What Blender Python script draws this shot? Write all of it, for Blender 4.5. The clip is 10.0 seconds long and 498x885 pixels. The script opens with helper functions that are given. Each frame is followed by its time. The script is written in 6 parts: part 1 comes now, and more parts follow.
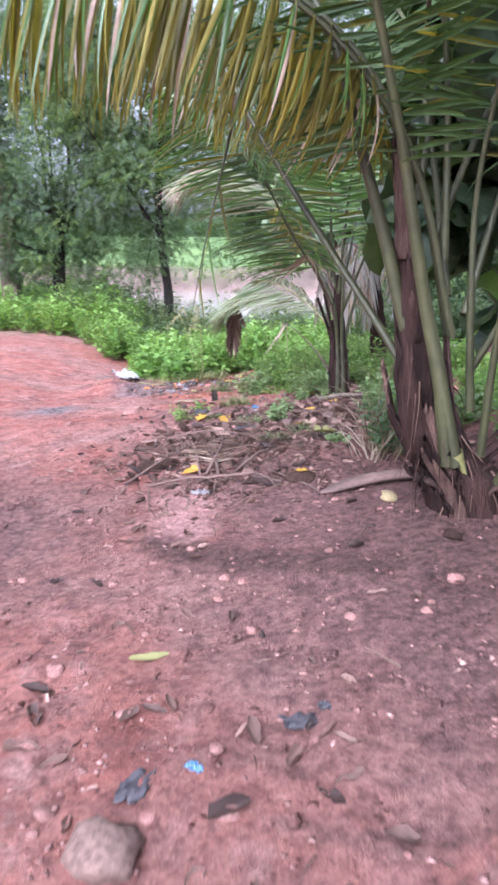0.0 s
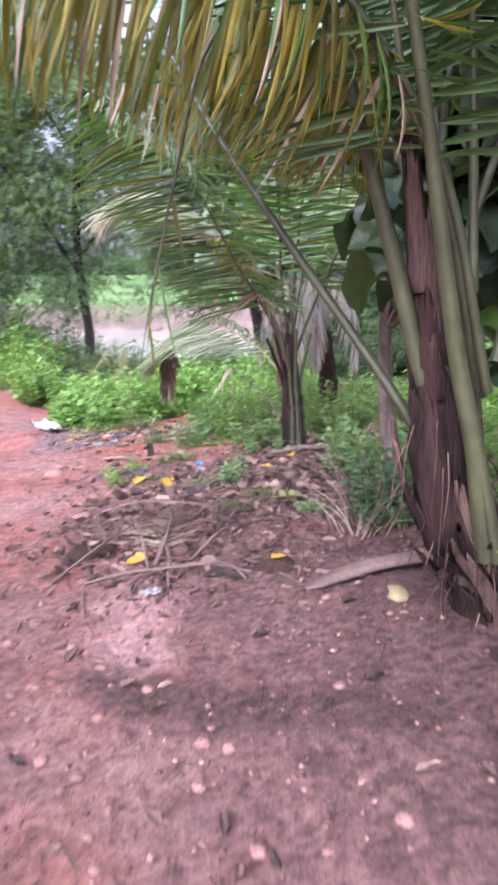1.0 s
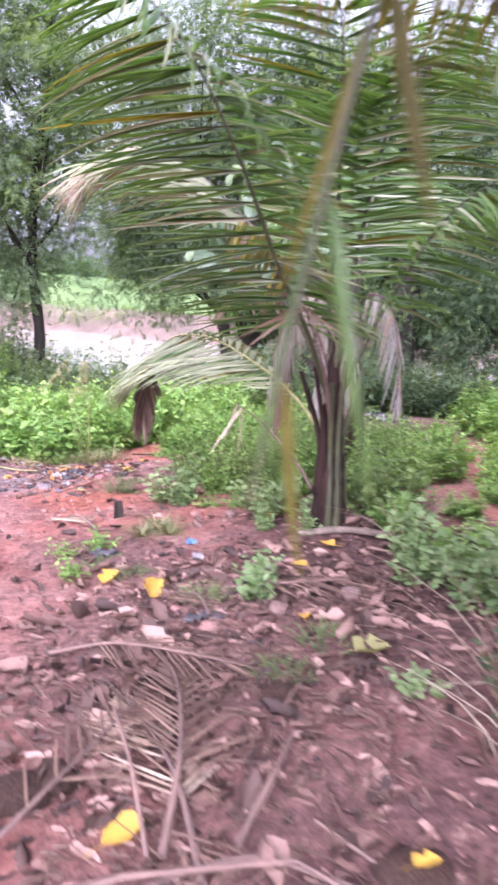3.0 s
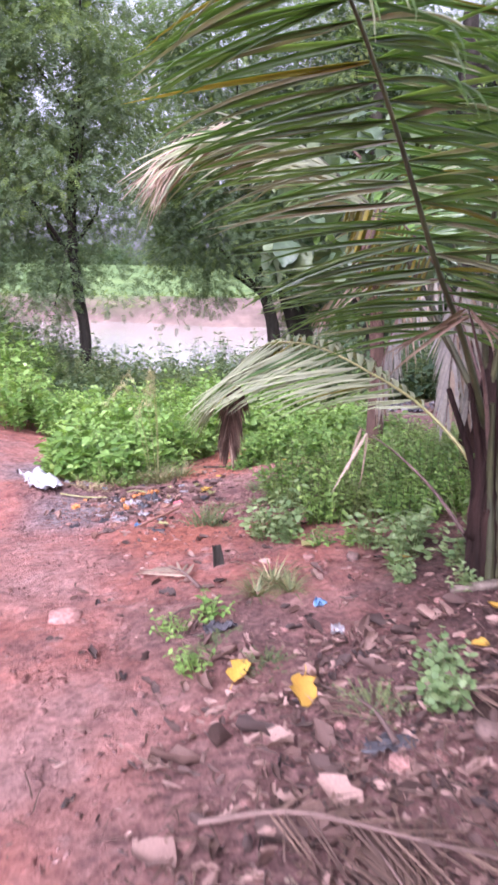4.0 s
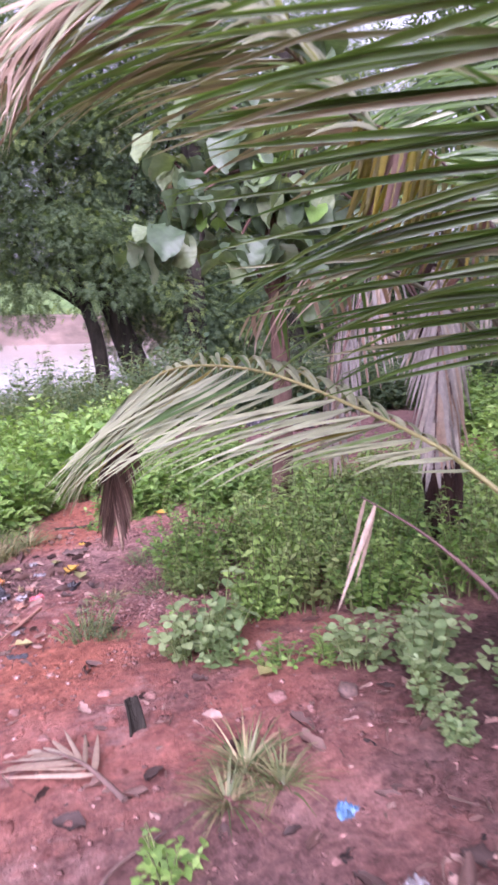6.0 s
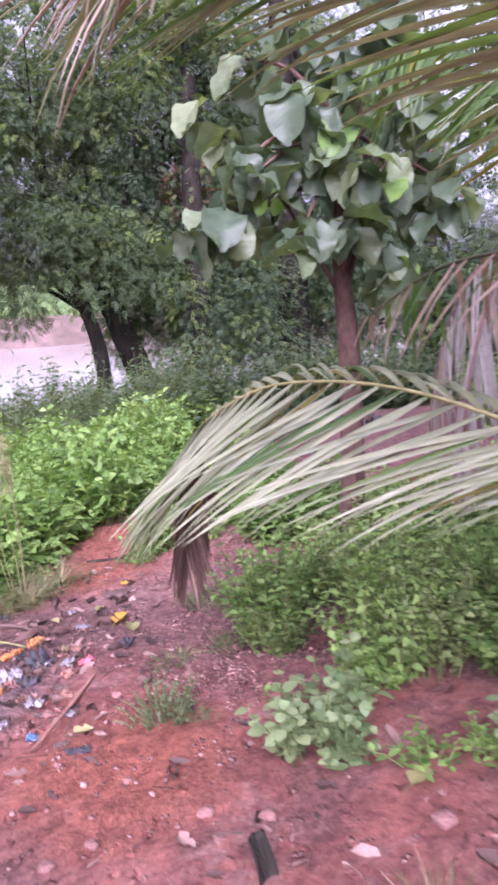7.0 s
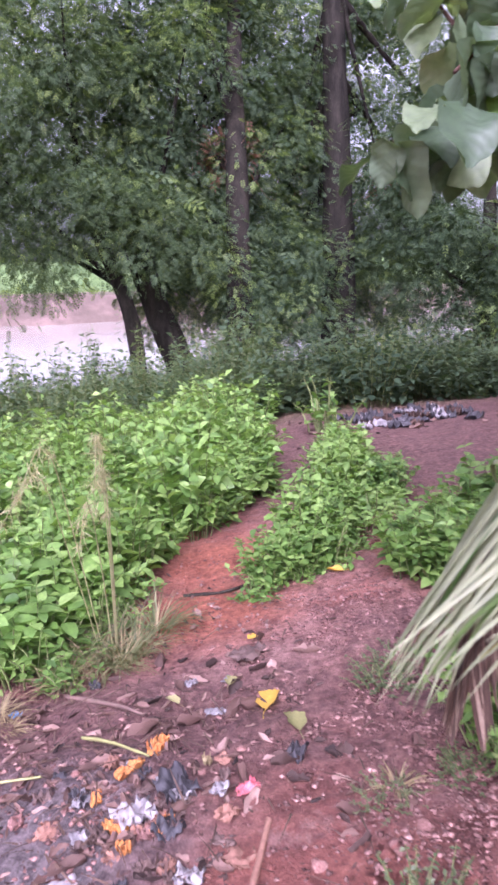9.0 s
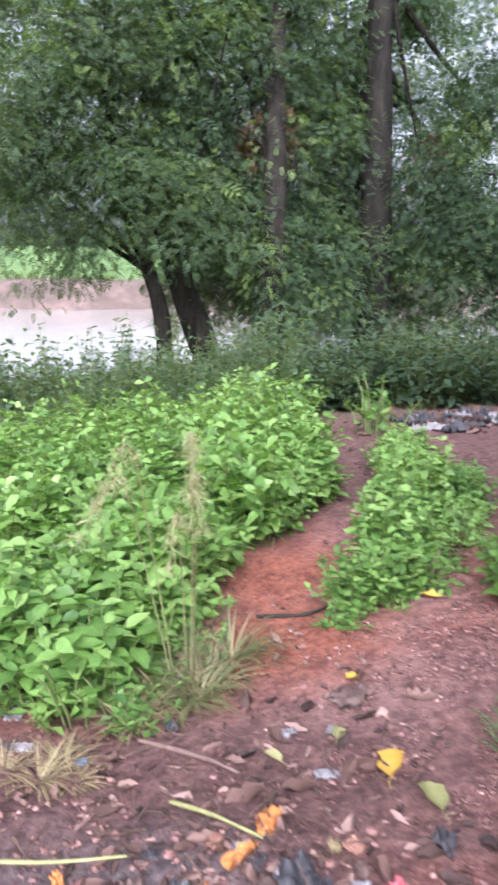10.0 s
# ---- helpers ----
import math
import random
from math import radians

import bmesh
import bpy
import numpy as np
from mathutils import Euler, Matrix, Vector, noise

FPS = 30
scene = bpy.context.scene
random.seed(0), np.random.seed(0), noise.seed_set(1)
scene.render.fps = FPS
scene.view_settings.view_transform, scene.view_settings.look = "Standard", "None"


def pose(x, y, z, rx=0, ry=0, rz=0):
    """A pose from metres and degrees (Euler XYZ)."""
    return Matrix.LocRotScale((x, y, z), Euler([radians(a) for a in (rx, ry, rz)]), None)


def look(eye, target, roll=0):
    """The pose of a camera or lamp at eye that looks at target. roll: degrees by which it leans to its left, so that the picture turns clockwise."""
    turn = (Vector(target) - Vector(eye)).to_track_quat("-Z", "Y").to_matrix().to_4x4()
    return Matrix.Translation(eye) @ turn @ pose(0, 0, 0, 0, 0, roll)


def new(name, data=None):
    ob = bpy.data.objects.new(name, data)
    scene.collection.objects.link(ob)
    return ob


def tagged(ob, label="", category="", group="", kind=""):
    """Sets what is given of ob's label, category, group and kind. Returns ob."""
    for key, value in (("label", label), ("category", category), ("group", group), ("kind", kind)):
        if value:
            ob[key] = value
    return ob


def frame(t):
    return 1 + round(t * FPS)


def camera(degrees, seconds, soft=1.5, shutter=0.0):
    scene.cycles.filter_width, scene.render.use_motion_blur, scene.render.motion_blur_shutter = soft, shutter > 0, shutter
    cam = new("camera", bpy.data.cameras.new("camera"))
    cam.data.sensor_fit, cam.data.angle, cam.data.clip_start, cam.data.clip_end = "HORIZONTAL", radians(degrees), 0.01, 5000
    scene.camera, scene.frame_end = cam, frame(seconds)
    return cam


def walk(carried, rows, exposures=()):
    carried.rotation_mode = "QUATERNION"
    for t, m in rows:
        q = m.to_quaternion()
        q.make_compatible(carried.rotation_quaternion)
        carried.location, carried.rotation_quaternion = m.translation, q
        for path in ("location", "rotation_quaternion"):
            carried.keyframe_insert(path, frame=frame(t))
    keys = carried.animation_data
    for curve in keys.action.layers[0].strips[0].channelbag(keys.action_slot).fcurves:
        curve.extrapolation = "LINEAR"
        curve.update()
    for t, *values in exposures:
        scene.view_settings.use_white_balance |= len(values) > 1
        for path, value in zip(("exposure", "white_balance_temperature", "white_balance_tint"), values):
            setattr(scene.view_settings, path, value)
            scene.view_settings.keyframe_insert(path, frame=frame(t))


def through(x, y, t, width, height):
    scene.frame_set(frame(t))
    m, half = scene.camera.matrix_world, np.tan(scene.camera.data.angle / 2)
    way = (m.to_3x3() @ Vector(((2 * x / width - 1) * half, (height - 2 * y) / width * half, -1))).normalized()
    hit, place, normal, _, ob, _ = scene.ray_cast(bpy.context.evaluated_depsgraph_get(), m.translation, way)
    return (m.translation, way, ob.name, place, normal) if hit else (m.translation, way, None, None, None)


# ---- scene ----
cam = camera(36.4, 10.0, soft=2.9, shutter=0.5)
PATH = [
    (0, (0.382, -0.147, 1.423), (0.301, 1.792, 0.938), 0.6),
    (0.5, (0.242, 0.405, 1.407), (0.259, 2.344, 0.918), 1.0),
    (1, (0.13, 0.971, 1.409), (0.251, 2.928, 1.016), -0.0),
    (1.5, (0.09, 1.533, 1.405), (0.358, 3.48, 1.038), 1.3),
    (2, (0.068, 2.121, 1.396), (0.16, 4.088, 1.049), 5.7),
    (2.5, (-0.07, 2.684, 1.381), (0.223, 4.626, 1.004), 3.2),
    (3, (-0.266, 3.308, 1.371), (0.002, 5.258, 1.016), 4.5),
    (3.2, (-0.425, 3.532, 1.378), (-0.226, 5.479, 0.971), 3.0),
    (4.3, (-0.741, 4.714, 1.527), (-0.54, 6.66, 1.114), 0.4),
    (4.5, (-0.776, 4.927, 1.507), (-0.469, 6.854, 1.069), 0.2),
    (5, (-0.91, 5.472, 1.424), (-0.355, 7.344, 0.989), 2.0),
    (5.2, (-0.934, 5.667, 1.432), (-0.373, 7.55, 1.058), 2.0),
    (6.3, (-0.988, 6.711, 1.403), (-0.329, 8.562, 1.027), -0.9),
    (6.5, (-1.021, 6.934, 1.416), (-0.371, 8.79, 1.049), -0.5),
    (7, (-1.165, 7.376, 1.43), (-0.508, 9.224, 1.041), -2.4),
    (7.5, (-1.249, 7.845, 1.374), (-0.607, 9.696, 0.973), -2.4),
    (8, (-1.371, 8.345, 1.317), (-0.77, 10.211, 0.923), -3.0),
    (8.5, (-1.469, 8.723, 1.308), (-0.846, 10.577, 0.89), -3.1),
    (9, (-1.516, 9.07, 1.293), (-0.886, 10.918, 0.86), -1.3),
    (9.5, (-1.635, 9.384, 1.258), (-0.97, 11.216, 0.809), 0.0),
    (10, (-1.768, 9.777, 1.211), (-1.16, 11.629, 0.762), 1.1),
]
walk(cam, [(t, look(eye, target, roll)) for t, eye, target, roll in PATH],
     exposures=[(0, 1.63, 5350, 19), (1, 1.7, 5420, 22), (1.5, 1.72, 5550, 25), (2.5, 1.87, 5600, 28), (3, 1.98, 5600, 33), (3.4, 1.76, 5600, 34), (5.2, 1.6, 5650, 39), (6.3, 1.53, 5600, 47), (9, 1.52, 5550, 42), (9.5, 1.55, 5480, 27), (10, 1.56, 5570, 17)])

# ---- sky and light ----
world = bpy.data.worlds.new("overcast_sky")
scene.world = world
world.use_nodes = True
wn = world.node_tree.nodes
sky = wn.new("ShaderNodeTexSky")
sky.sky_type, sky.sun_disc = "NISHITA", False
sky.sun_elevation, sky.sun_rotation = radians(44), radians(205)
sky.air_density, sky.dust_density, sky.ozone_density = 1.0, 6.0, 0.6
wn["Background"].inputs["Strength"].default_value = 0.15
grey = wn.new("ShaderNodeHueSaturation")
grey.inputs["Saturation"].default_value = 0.15
world.node_tree.links.new(sky.outputs[0], grey.inputs["Color"])
world.node_tree.links.new(grey.outputs[0], wn["Background"].inputs["Color"])
sun_data = bpy.data.lights.new("sun", "SUN")
sun_data.energy, sun_data.angle, sun_data.color = 0.9, radians(50), (1.0, 0.96, 0.9)
sun = new("sun", sun_data)
sun.matrix_world = look((-10, -15.5, 28.0), (2, 10, 0))


# ---- materials ----
def material(name):
    m = bpy.data.materials.new(name)
    m.use_nodes = True
    return m, m.node_tree.nodes, m.node_tree.links, m.node_tree.nodes["Principled BSDF"]


def noise_node(n, l, scale, detail=4.0, coords="Object", rough=0.6):
    tc = n.new("ShaderNodeTexCoord")
    t = n.new("ShaderNodeTexNoise")
    t.inputs["Scale"].default_value, t.inputs["Detail"].default_value, t.inputs["Roughness"].default_value = scale, detail, rough
    l.new(tc.outputs[coords], t.inputs["Vector"])
    return t.outputs["Fac"]


def ramp(n, l, fac, stops):
    r = n.new("ShaderNodeValToRGB")
    e = r.color_ramp.elements
    while len(e) < len(stops):
        e.new(0.5)
    for i, (p, c) in enumerate(stops):
        e[i].position, e[i].color = p, (*c, 1)
    l.new(fac, r.inputs["Fac"])
    return r.outputs["Color"]


def mix(n, l, fac, a, b, mode="MIX"):
    x = n.new("ShaderNodeMix")
    x.data_type, x.blend_type = "RGBA", mode
    for sock, v in ((x.inputs[0], fac), (x.inputs[6], a), (x.inputs[7], b)):
        if isinstance(v, (int, float)):
            sock.default_value = v
        elif isinstance(v, tuple):
            sock.default_value = (*v, 1)
        else:
            l.new(v, sock)
    return x.outputs[2]


def bump(n, l, bsdf, height, strength, distance):
    b = n.new("ShaderNodeBump")
    b.inputs["Strength"].default_value, b.inputs["Distance"].default_value = strength, distance
    l.new(height, b.inputs["Height"])
    l.new(b.outputs[0], bsdf.inputs["Normal"])


def leaf_material(name, dark, light, third=None, rough=0.45, through=0.3, scale=9.0, gloss=0.5, by_object=0.35):
    """Leaf tissue: tint by leaf and by plant, blotches, light passing through."""
    m, n, l, b = material(name)
    geo, info = n.new("ShaderNodeNewGeometry"), n.new("ShaderNodeObjectInfo")
    stops = [(0.0, dark), (0.75, light)] if third is None else [(0.0, dark), (0.6, light), (1.0, third)]
    col = ramp(n, l, geo.outputs["Random Per Island"], stops)
    col = mix(n, l, by_object, col, ramp(n, l, info.outputs["Random"], stops))
    blot = ramp(n, l, noise_node(n, l, scale, 5.0), [(0.3, (0.7, 0.7, 0.7)), (0.7, (1.15, 1.15, 1.1))])
    col = mix(n, l, 0.8, col, blot, "MULTIPLY")
    l.new(col, b.inputs["Base Color"])
    b.inputs["Roughness"].default_value = rough
    b.inputs["Specular IOR Level"].default_value = gloss
    tr, sh = n.new("ShaderNodeBsdfTranslucent"), n.new("ShaderNodeMixShader")
    l.new(mix(n, l, 1.0, col, (1.25, 1.3, 0.55), "MULTIPLY"), tr.inputs["Color"])
    sh.inputs[0].default_value = through
    l.new(b.outputs[0], sh.inputs[1])
    l.new(tr.outputs[0], sh.inputs[2])
    l.new(sh.outputs[0], n["Material Output"].inputs["Surface"])
    return m


def plain_material(name, dark, light, scale, rough=0.8, relief=0.4, depth=0.01, stretch=(1, 1, 1), coords="Object", metal=0.0):
    """Two-scale mottled surface."""
    m, n, l, b = material(name)
    tc, mp = n.new("ShaderNodeTexCoord"), n.new("ShaderNodeMapping")
    mp.inputs["Scale"].default_value = stretch
    l.new(tc.outputs[coords], mp.inputs["Vector"])
    outs = []
    for s in (scale, scale * 6):
        t = n.new("ShaderNodeTexNoise")
        t.inputs["Scale"].default_value, t.inputs["Detail"].default_value = s, 6
        l.new(mp.outputs[0], t.inputs["Vector"])
        outs.append(t.outputs["Fac"])
    info = n.new("ShaderNodeObjectInfo")
    col = ramp(n, l, outs[0], [(0.3, dark), (0.7, light)])
    col = mix(n, l, 0.5, col, ramp(n, l, outs[1], [(0.35, (0.6, 0.6, 0.6)), (0.65, (1.2, 1.2, 1.2))]), "MULTIPLY")
    col = mix(n, l, 0.5, col, ramp(n, l, info.outputs["Random"], [(0.0, (0.65, 0.65, 0.65)), (1.0, (1.25, 1.2, 1.15))]), "MULTIPLY")
    l.new(col, b.inputs["Base Color"])
    b.inputs["Roughness"].default_value, b.inputs["Metallic"].default_value = rough, metal
    b.inputs["Specular IOR Level"].default_value = 0.12 if rough >= 0.9 else 0.5
    bump(n, l, b, outs[1], relief, depth)
    return m


def vary_by_piece(m):
    """Lighter and darker pieces within one joined mesh."""
    n, l = m.node_tree.nodes, m.node_tree.links
    b, geo = n["Principled BSDF"], n.new("ShaderNodeNewGeometry")
    old = b.inputs["Base Color"].links[0].from_socket
    l.new(mix(n, l, 1.0, old, ramp(n, l, geo.outputs["Random Per Island"], [(0.0, (0.45, 0.42, 0.42)), (0.7, (1, 1, 1)), (0.88, (1.15, 1.12, 1.1)), (1.0, (1.7, 1.75, 1.75))]), "MULTIPLY"), b.inputs["Base Color"])


def soil_material():
    m, n, l, b = material("laterite_soil")
    big, mid = noise_node(n, l, 0.55, 5), noise_node(n, l, 2.6, 6)
    fine, grit = noise_node(n, l, 22, 8, rough=0.7), noise_node(n, l, 95, 5, rough=0.7)
    red = ramp(n, l, mid, [(0.28, (0.25, 0.095, 0.078)), (0.5, (0.385, 0.15, 0.118)), (0.74, (0.48, 0.222, 0.185))])
    humus = ramp(n, l, fine, [(0.3, (0.13, 0.066, 0.06)), (0.7, (0.27, 0.148, 0.135))])
    tc, sep = n.new("ShaderNodeTexCoord"), n.new("ShaderNodeSeparateXYZ")
    l.new(tc.outputs["Object"], sep.inputs[0])

    def patch(cx, cy, radius, edge):
        d = n.new("ShaderNodeVectorMath")
        d.operation = "DISTANCE"
        flat = n.new("ShaderNodeCombineXYZ")
        l.new(sep.outputs[0], flat.inputs[0])
        l.new(sep.outputs[1], flat.inputs[1])
        l.new(flat.outputs[0], d.inputs[0])
        d.inputs[1].default_value = (cx, cy, 0)
        w = n.new("ShaderNodeMath")
        w.operation = "MULTIPLY_ADD"
        l.new(mid, w.inputs[0])
        w.inputs[1].default_value = -1.6 * edge
        l.new(d.outputs["Value"], w.inputs[2])
        r = n.new("ShaderNodeMapRange")
        r.inputs["From Min"].default_value, r.inputs["From Max"].default_value = radius - 1.6 * edge, radius
        r.inputs["To Min"].default_value, r.inputs["To Max"].default_value = 1, 0
        l.new(w.outputs[0], r.inputs["Value"])
        return r.outputs[0]

    col = red
    pale = ramp(n, l, fine, [(0.3, (0.30, 0.165, 0.145)), (0.7, (0.44, 0.27, 0.24))])
    col = mix(n, l, ramp(n, l, big, [(0.45, (0, 0, 0)), (0.62, (0.8, 0.8, 0.8))]), col, pale)
    crust = ramp(n, l, noise_node(n, l, 1.9, 9, rough=0.75), [(0.5, (0, 0, 0)), (0.6, (0.6, 0.6, 0.6))])
    dust = ramp(n, l, noise_node(n, l, 3.3, 9, rough=0.72), [(0.55, (0, 0, 0)), (0.64, (0.75, 0.75, 0.75))])
    col = mix(n, l, crust, col, humus)
    col = mix(n, l, dust, col, (0.47, 0.275, 0.245))
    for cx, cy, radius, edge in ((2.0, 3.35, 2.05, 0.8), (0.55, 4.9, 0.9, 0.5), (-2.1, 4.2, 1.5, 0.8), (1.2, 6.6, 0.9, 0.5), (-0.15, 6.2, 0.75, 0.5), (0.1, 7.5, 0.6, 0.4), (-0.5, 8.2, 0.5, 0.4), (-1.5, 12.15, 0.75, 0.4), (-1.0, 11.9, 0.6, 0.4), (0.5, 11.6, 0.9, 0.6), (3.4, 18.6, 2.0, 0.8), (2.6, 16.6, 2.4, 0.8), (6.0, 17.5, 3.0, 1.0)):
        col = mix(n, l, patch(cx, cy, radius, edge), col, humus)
    # dark humus under the palms, with the shade there put into its colour
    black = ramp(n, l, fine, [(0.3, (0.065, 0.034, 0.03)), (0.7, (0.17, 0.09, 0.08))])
    # row of small patches: a damp band with its shadow painted in
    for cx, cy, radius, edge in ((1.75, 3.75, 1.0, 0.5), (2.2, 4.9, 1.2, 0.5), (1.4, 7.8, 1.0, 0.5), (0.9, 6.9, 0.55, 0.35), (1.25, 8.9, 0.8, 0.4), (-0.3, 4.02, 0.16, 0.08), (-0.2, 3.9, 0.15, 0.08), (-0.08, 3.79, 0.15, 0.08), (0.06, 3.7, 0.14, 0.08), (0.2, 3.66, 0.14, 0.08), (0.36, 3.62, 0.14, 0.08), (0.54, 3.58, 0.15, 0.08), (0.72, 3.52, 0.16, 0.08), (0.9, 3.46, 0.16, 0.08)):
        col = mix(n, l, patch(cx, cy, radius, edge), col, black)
    ash = ramp(n, l, fine, [(0.3, (0.1, 0.08, 0.08)), (0.7, (0.32, 0.26, 0.265))])
    for cx, cy, radius, edge in ((-1.65, 11.45, 0.55, 0.3), (-2.3, 14.2, 0.7, 0.4), (-2.6, 9.5, 0.4, 0.3)):
        col = mix(n, l, patch(cx, cy, radius, edge), col, ash)
    for cx, cy, radius, edge in ((-0.2, 4.78, 0.22, 0.18), (-0.23, 4.45, 0.19, 0.16), (-0.2, 4.2, 0.16, 0.14)):
        col = mix(n, l, patch(cx, cy, radius, edge), col, ramp(n, l, fine, [(0.3, (0.42, 0.215, 0.195)), (0.7, (0.55, 0.325, 0.3))]))
    wet = ramp(n, l, fine, [(0.3, (0.3, 0.10, 0.065)), (0.7, (0.46, 0.165, 0.11))])
    for cx, cy, radius, edge in ((-0.35, 13.3, 0.5, 0.3), (-0.05, 14.2, 0.5, 0.3), (-0.75, 10.3, 0.45, 0.3)):
        col = mix(n, l, patch(cx, cy, radius, edge), col, wet)
    col = mix(n, l, 0.85, col, ramp(n, l, fine, [(0.3, (0.5, 0.48, 0.5)), (0.5, (1, 1, 1)), (0.72, (1.4, 1.35, 1.35))]), "MULTIPLY")
    col = mix(n, l, 0.75, col, ramp(n, l, noise_node(n, l, 7, 6, rough=0.7), [(0.36, (0.55, 0.52, 0.55)), (0.52, (1, 1, 1)), (0.7, (1.3, 1.3, 1.3))]), "MULTIPLY")
    col = mix(n, l, 0.7, col, ramp(n, l, grit, [(0.3, (0.66, 0.66, 0.68)), (0.58, (1.1, 1.08, 1.07)), (0.64, (1.55, 1.5, 1.5)), (0.72, (2.0, 1.95, 1.95))]), "MULTIPLY")
    green = ramp(n, l, fine, [(0.3, (0.05, 0.09, 0.02)), (0.7, (0.13, 0.2, 0.05))])
    far = n.new("ShaderNodeMapRange")
    mud = n.new("ShaderNodeMapRange")
    mud.inputs["From Min"].default_value, mud.inputs["From Max"].default_value = 40, 42
    l.new(sep.outputs[1], mud.inputs["Value"])
    col = mix(n, l, mud.outputs[0], col, ramp(n, l, noise_node(n, l, 0.35, 6), [(0.3, (0.09, 0.07, 0.055)), (0.5, (0.16, 0.115, 0.095)), (0.7, (0.26, 0.18, 0.155))]))
    far.inputs["From Min"].default_value, far.inputs["From Max"].default_value = 91, 100
    l.new(sep.outputs[1], far.inputs["Value"])
    col = mix(n, l, far.outputs[0], col, ramp(n, l, noise_node(n, l, 0.09, 6), [(0.35, (0.1, 0.17, 0.055)), (0.7, (0.18, 0.26, 0.09))]))
    side = n.new("ShaderNodeMapRange")
    side.inputs["From Min"].default_value, side.inputs["From Max"].default_value = 19, 23
    side.inputs["To Max"].default_value = 0.85
    l.new(sep.outputs[1], side.inputs["Value"])
    gate = n.new("ShaderNodeMath")
    gate.operation = "LESS_THAN"
    l.new(sep.outputs[1], gate.inputs[0])
    gate.inputs[1].default_value = 40
    both = n.new("ShaderNodeMath")
    both.operation = "MULTIPLY"
    l.new(side.outputs[0], both.inputs[0])
    l.new(gate.outputs[0], both.inputs[1])
    col = mix(n, l, both.outputs[0], col, green)
    l.new(col, b.inputs["Base Color"])
    b.inputs["Roughness"].default_value = 0.88
    b.inputs["Specular IOR Level"].default_value = 0.25
    add = n.new("ShaderNodeMath")
    add.operation = "ADD"
    l.new(fine, add.inputs[0])
    l.new(grit, add.inputs[1])
    bump(n, l, b, add.outputs[0], 1.0, 0.03)
    return m


def water_material():
    m, n, l, b = material("muddy_river_water")
    l.new(ramp(n, l, noise_node(n, l, 0.05, 4), [(0.3, (0.36, 0.335, 0.305)), (0.7, (0.47, 0.44, 0.405))]), b.inputs["Base Color"])
    b.inputs["Roughness"].default_value = 0.05
    b.inputs["Specular IOR Level"].default_value = 0.9
    b.inputs["IOR"].default_value = 1.4
    bump(n, l, b, noise_node(n, l, 1.6, 6), 0.4, 0.05)
    return m


SOIL, WATER = soil_material(), water_material()
WEED = leaf_material("weed_leaf", (0.068, 0.148, 0.036), (0.22, 0.37, 0.09), (0.38, 0.52, 0.18), through=0.4, scale=30)
WEED_DARK = leaf_material("undergrowth_leaf", (0.09, 0.15, 0.05), (0.20, 0.29, 0.10), (0.38, 0.44, 0.19), through=0.38, scale=30)
PALE_WEED = leaf_material("pale_round_leaf", (0.1, 0.17, 0.065), (0.21, 0.3, 0.135), (0.36, 0.43, 0.23), through=0.35, scale=30)
STEM = plain_material("green_stem", (0.10, 0.14, 0.04), (0.22, 0.24, 0.09), 20)
GRASS = leaf_material("grass_blade", (0.07, 0.105, 0.036), (0.15, 0.178, 0.075), (0.3, 0.265, 0.14), through=0.3, scale=12)
PALE_GRASS = leaf_material("pale_seeding_grass", (0.2, 0.2, 0.1), (0.36, 0.34, 0.18), (0.48, 0.42, 0.25), through=0.35, scale=12)
HERB = leaf_material("grey_herb_leaf", (0.065, 0.095, 0.04), (0.14, 0.17, 0.085), (0.24, 0.25, 0.15), through=0.3, scale=12)
NEEM = leaf_material("neem_leaf", (0.066, 0.105, 0.068), (0.115, 0.17, 0.104), (0.19, 0.25, 0.13), through=0.52, scale=14, gloss=0.15, rough=0.7)
# darker copy of NEEM: shade along the bank is put into the colour
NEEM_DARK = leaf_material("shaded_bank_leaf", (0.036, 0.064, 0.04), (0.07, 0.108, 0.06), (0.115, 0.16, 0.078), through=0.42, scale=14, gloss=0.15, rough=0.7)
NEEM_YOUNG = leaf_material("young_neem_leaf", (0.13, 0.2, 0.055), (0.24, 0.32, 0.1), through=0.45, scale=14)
NEEM_DEAD = leaf_material("withered_leaf", (0.22, 0.09, 0.06), (0.36, 0.17, 0.11), through=0.25, scale=14)
BARK = plain_material("dark_bark", (0.016, 0.014, 0.012), (0.048, 0.041, 0.034), 5, 0.9, 0.9, 0.03, (1, 1, 0.3))
PALE_BARK = plain_material("pale_bark", (0.08, 0.06, 0.05), (0.24, 0.185, 0.155), 9, 0.9, 0.6, 0.02, (1, 1, 0.4))
RED_BARK = plain_material("reddish_bark", (0.06, 0.035, 0.028), (0.17, 0.105, 0.085), 9, 0.9, 0.7, 0.02, (1, 1, 0.4))
FROND = leaf_material("palm_leaflet", (0.055, 0.115, 0.028), (0.105, 0.19, 0.05), (0.2, 0.295, 0.095), rough=0.32, through=0.52, scale=6, gloss=0.85, by_object=0.7)
# darker leaflet copy: shade over the road palm is put into the colour
FROND_SHADED = leaf_material("shaded_palm_leaflet", (0.035, 0.066, 0.022), (0.07, 0.115, 0.04), (0.14, 0.19, 0.075), rough=0.45, through=0.4, scale=6, gloss=0.35, by_object=0.7)
# pale older leaflets; the sky's sheen on them is put into the colour
FROND_PALE = leaf_material("pale_palm_leaflet", (0.178, 0.197, 0.112), (0.29, 0.312, 0.19), (0.41, 0.42, 0.275), rough=0.38, through=0.25, scale=6, gloss=0.65, by_object=0.7)
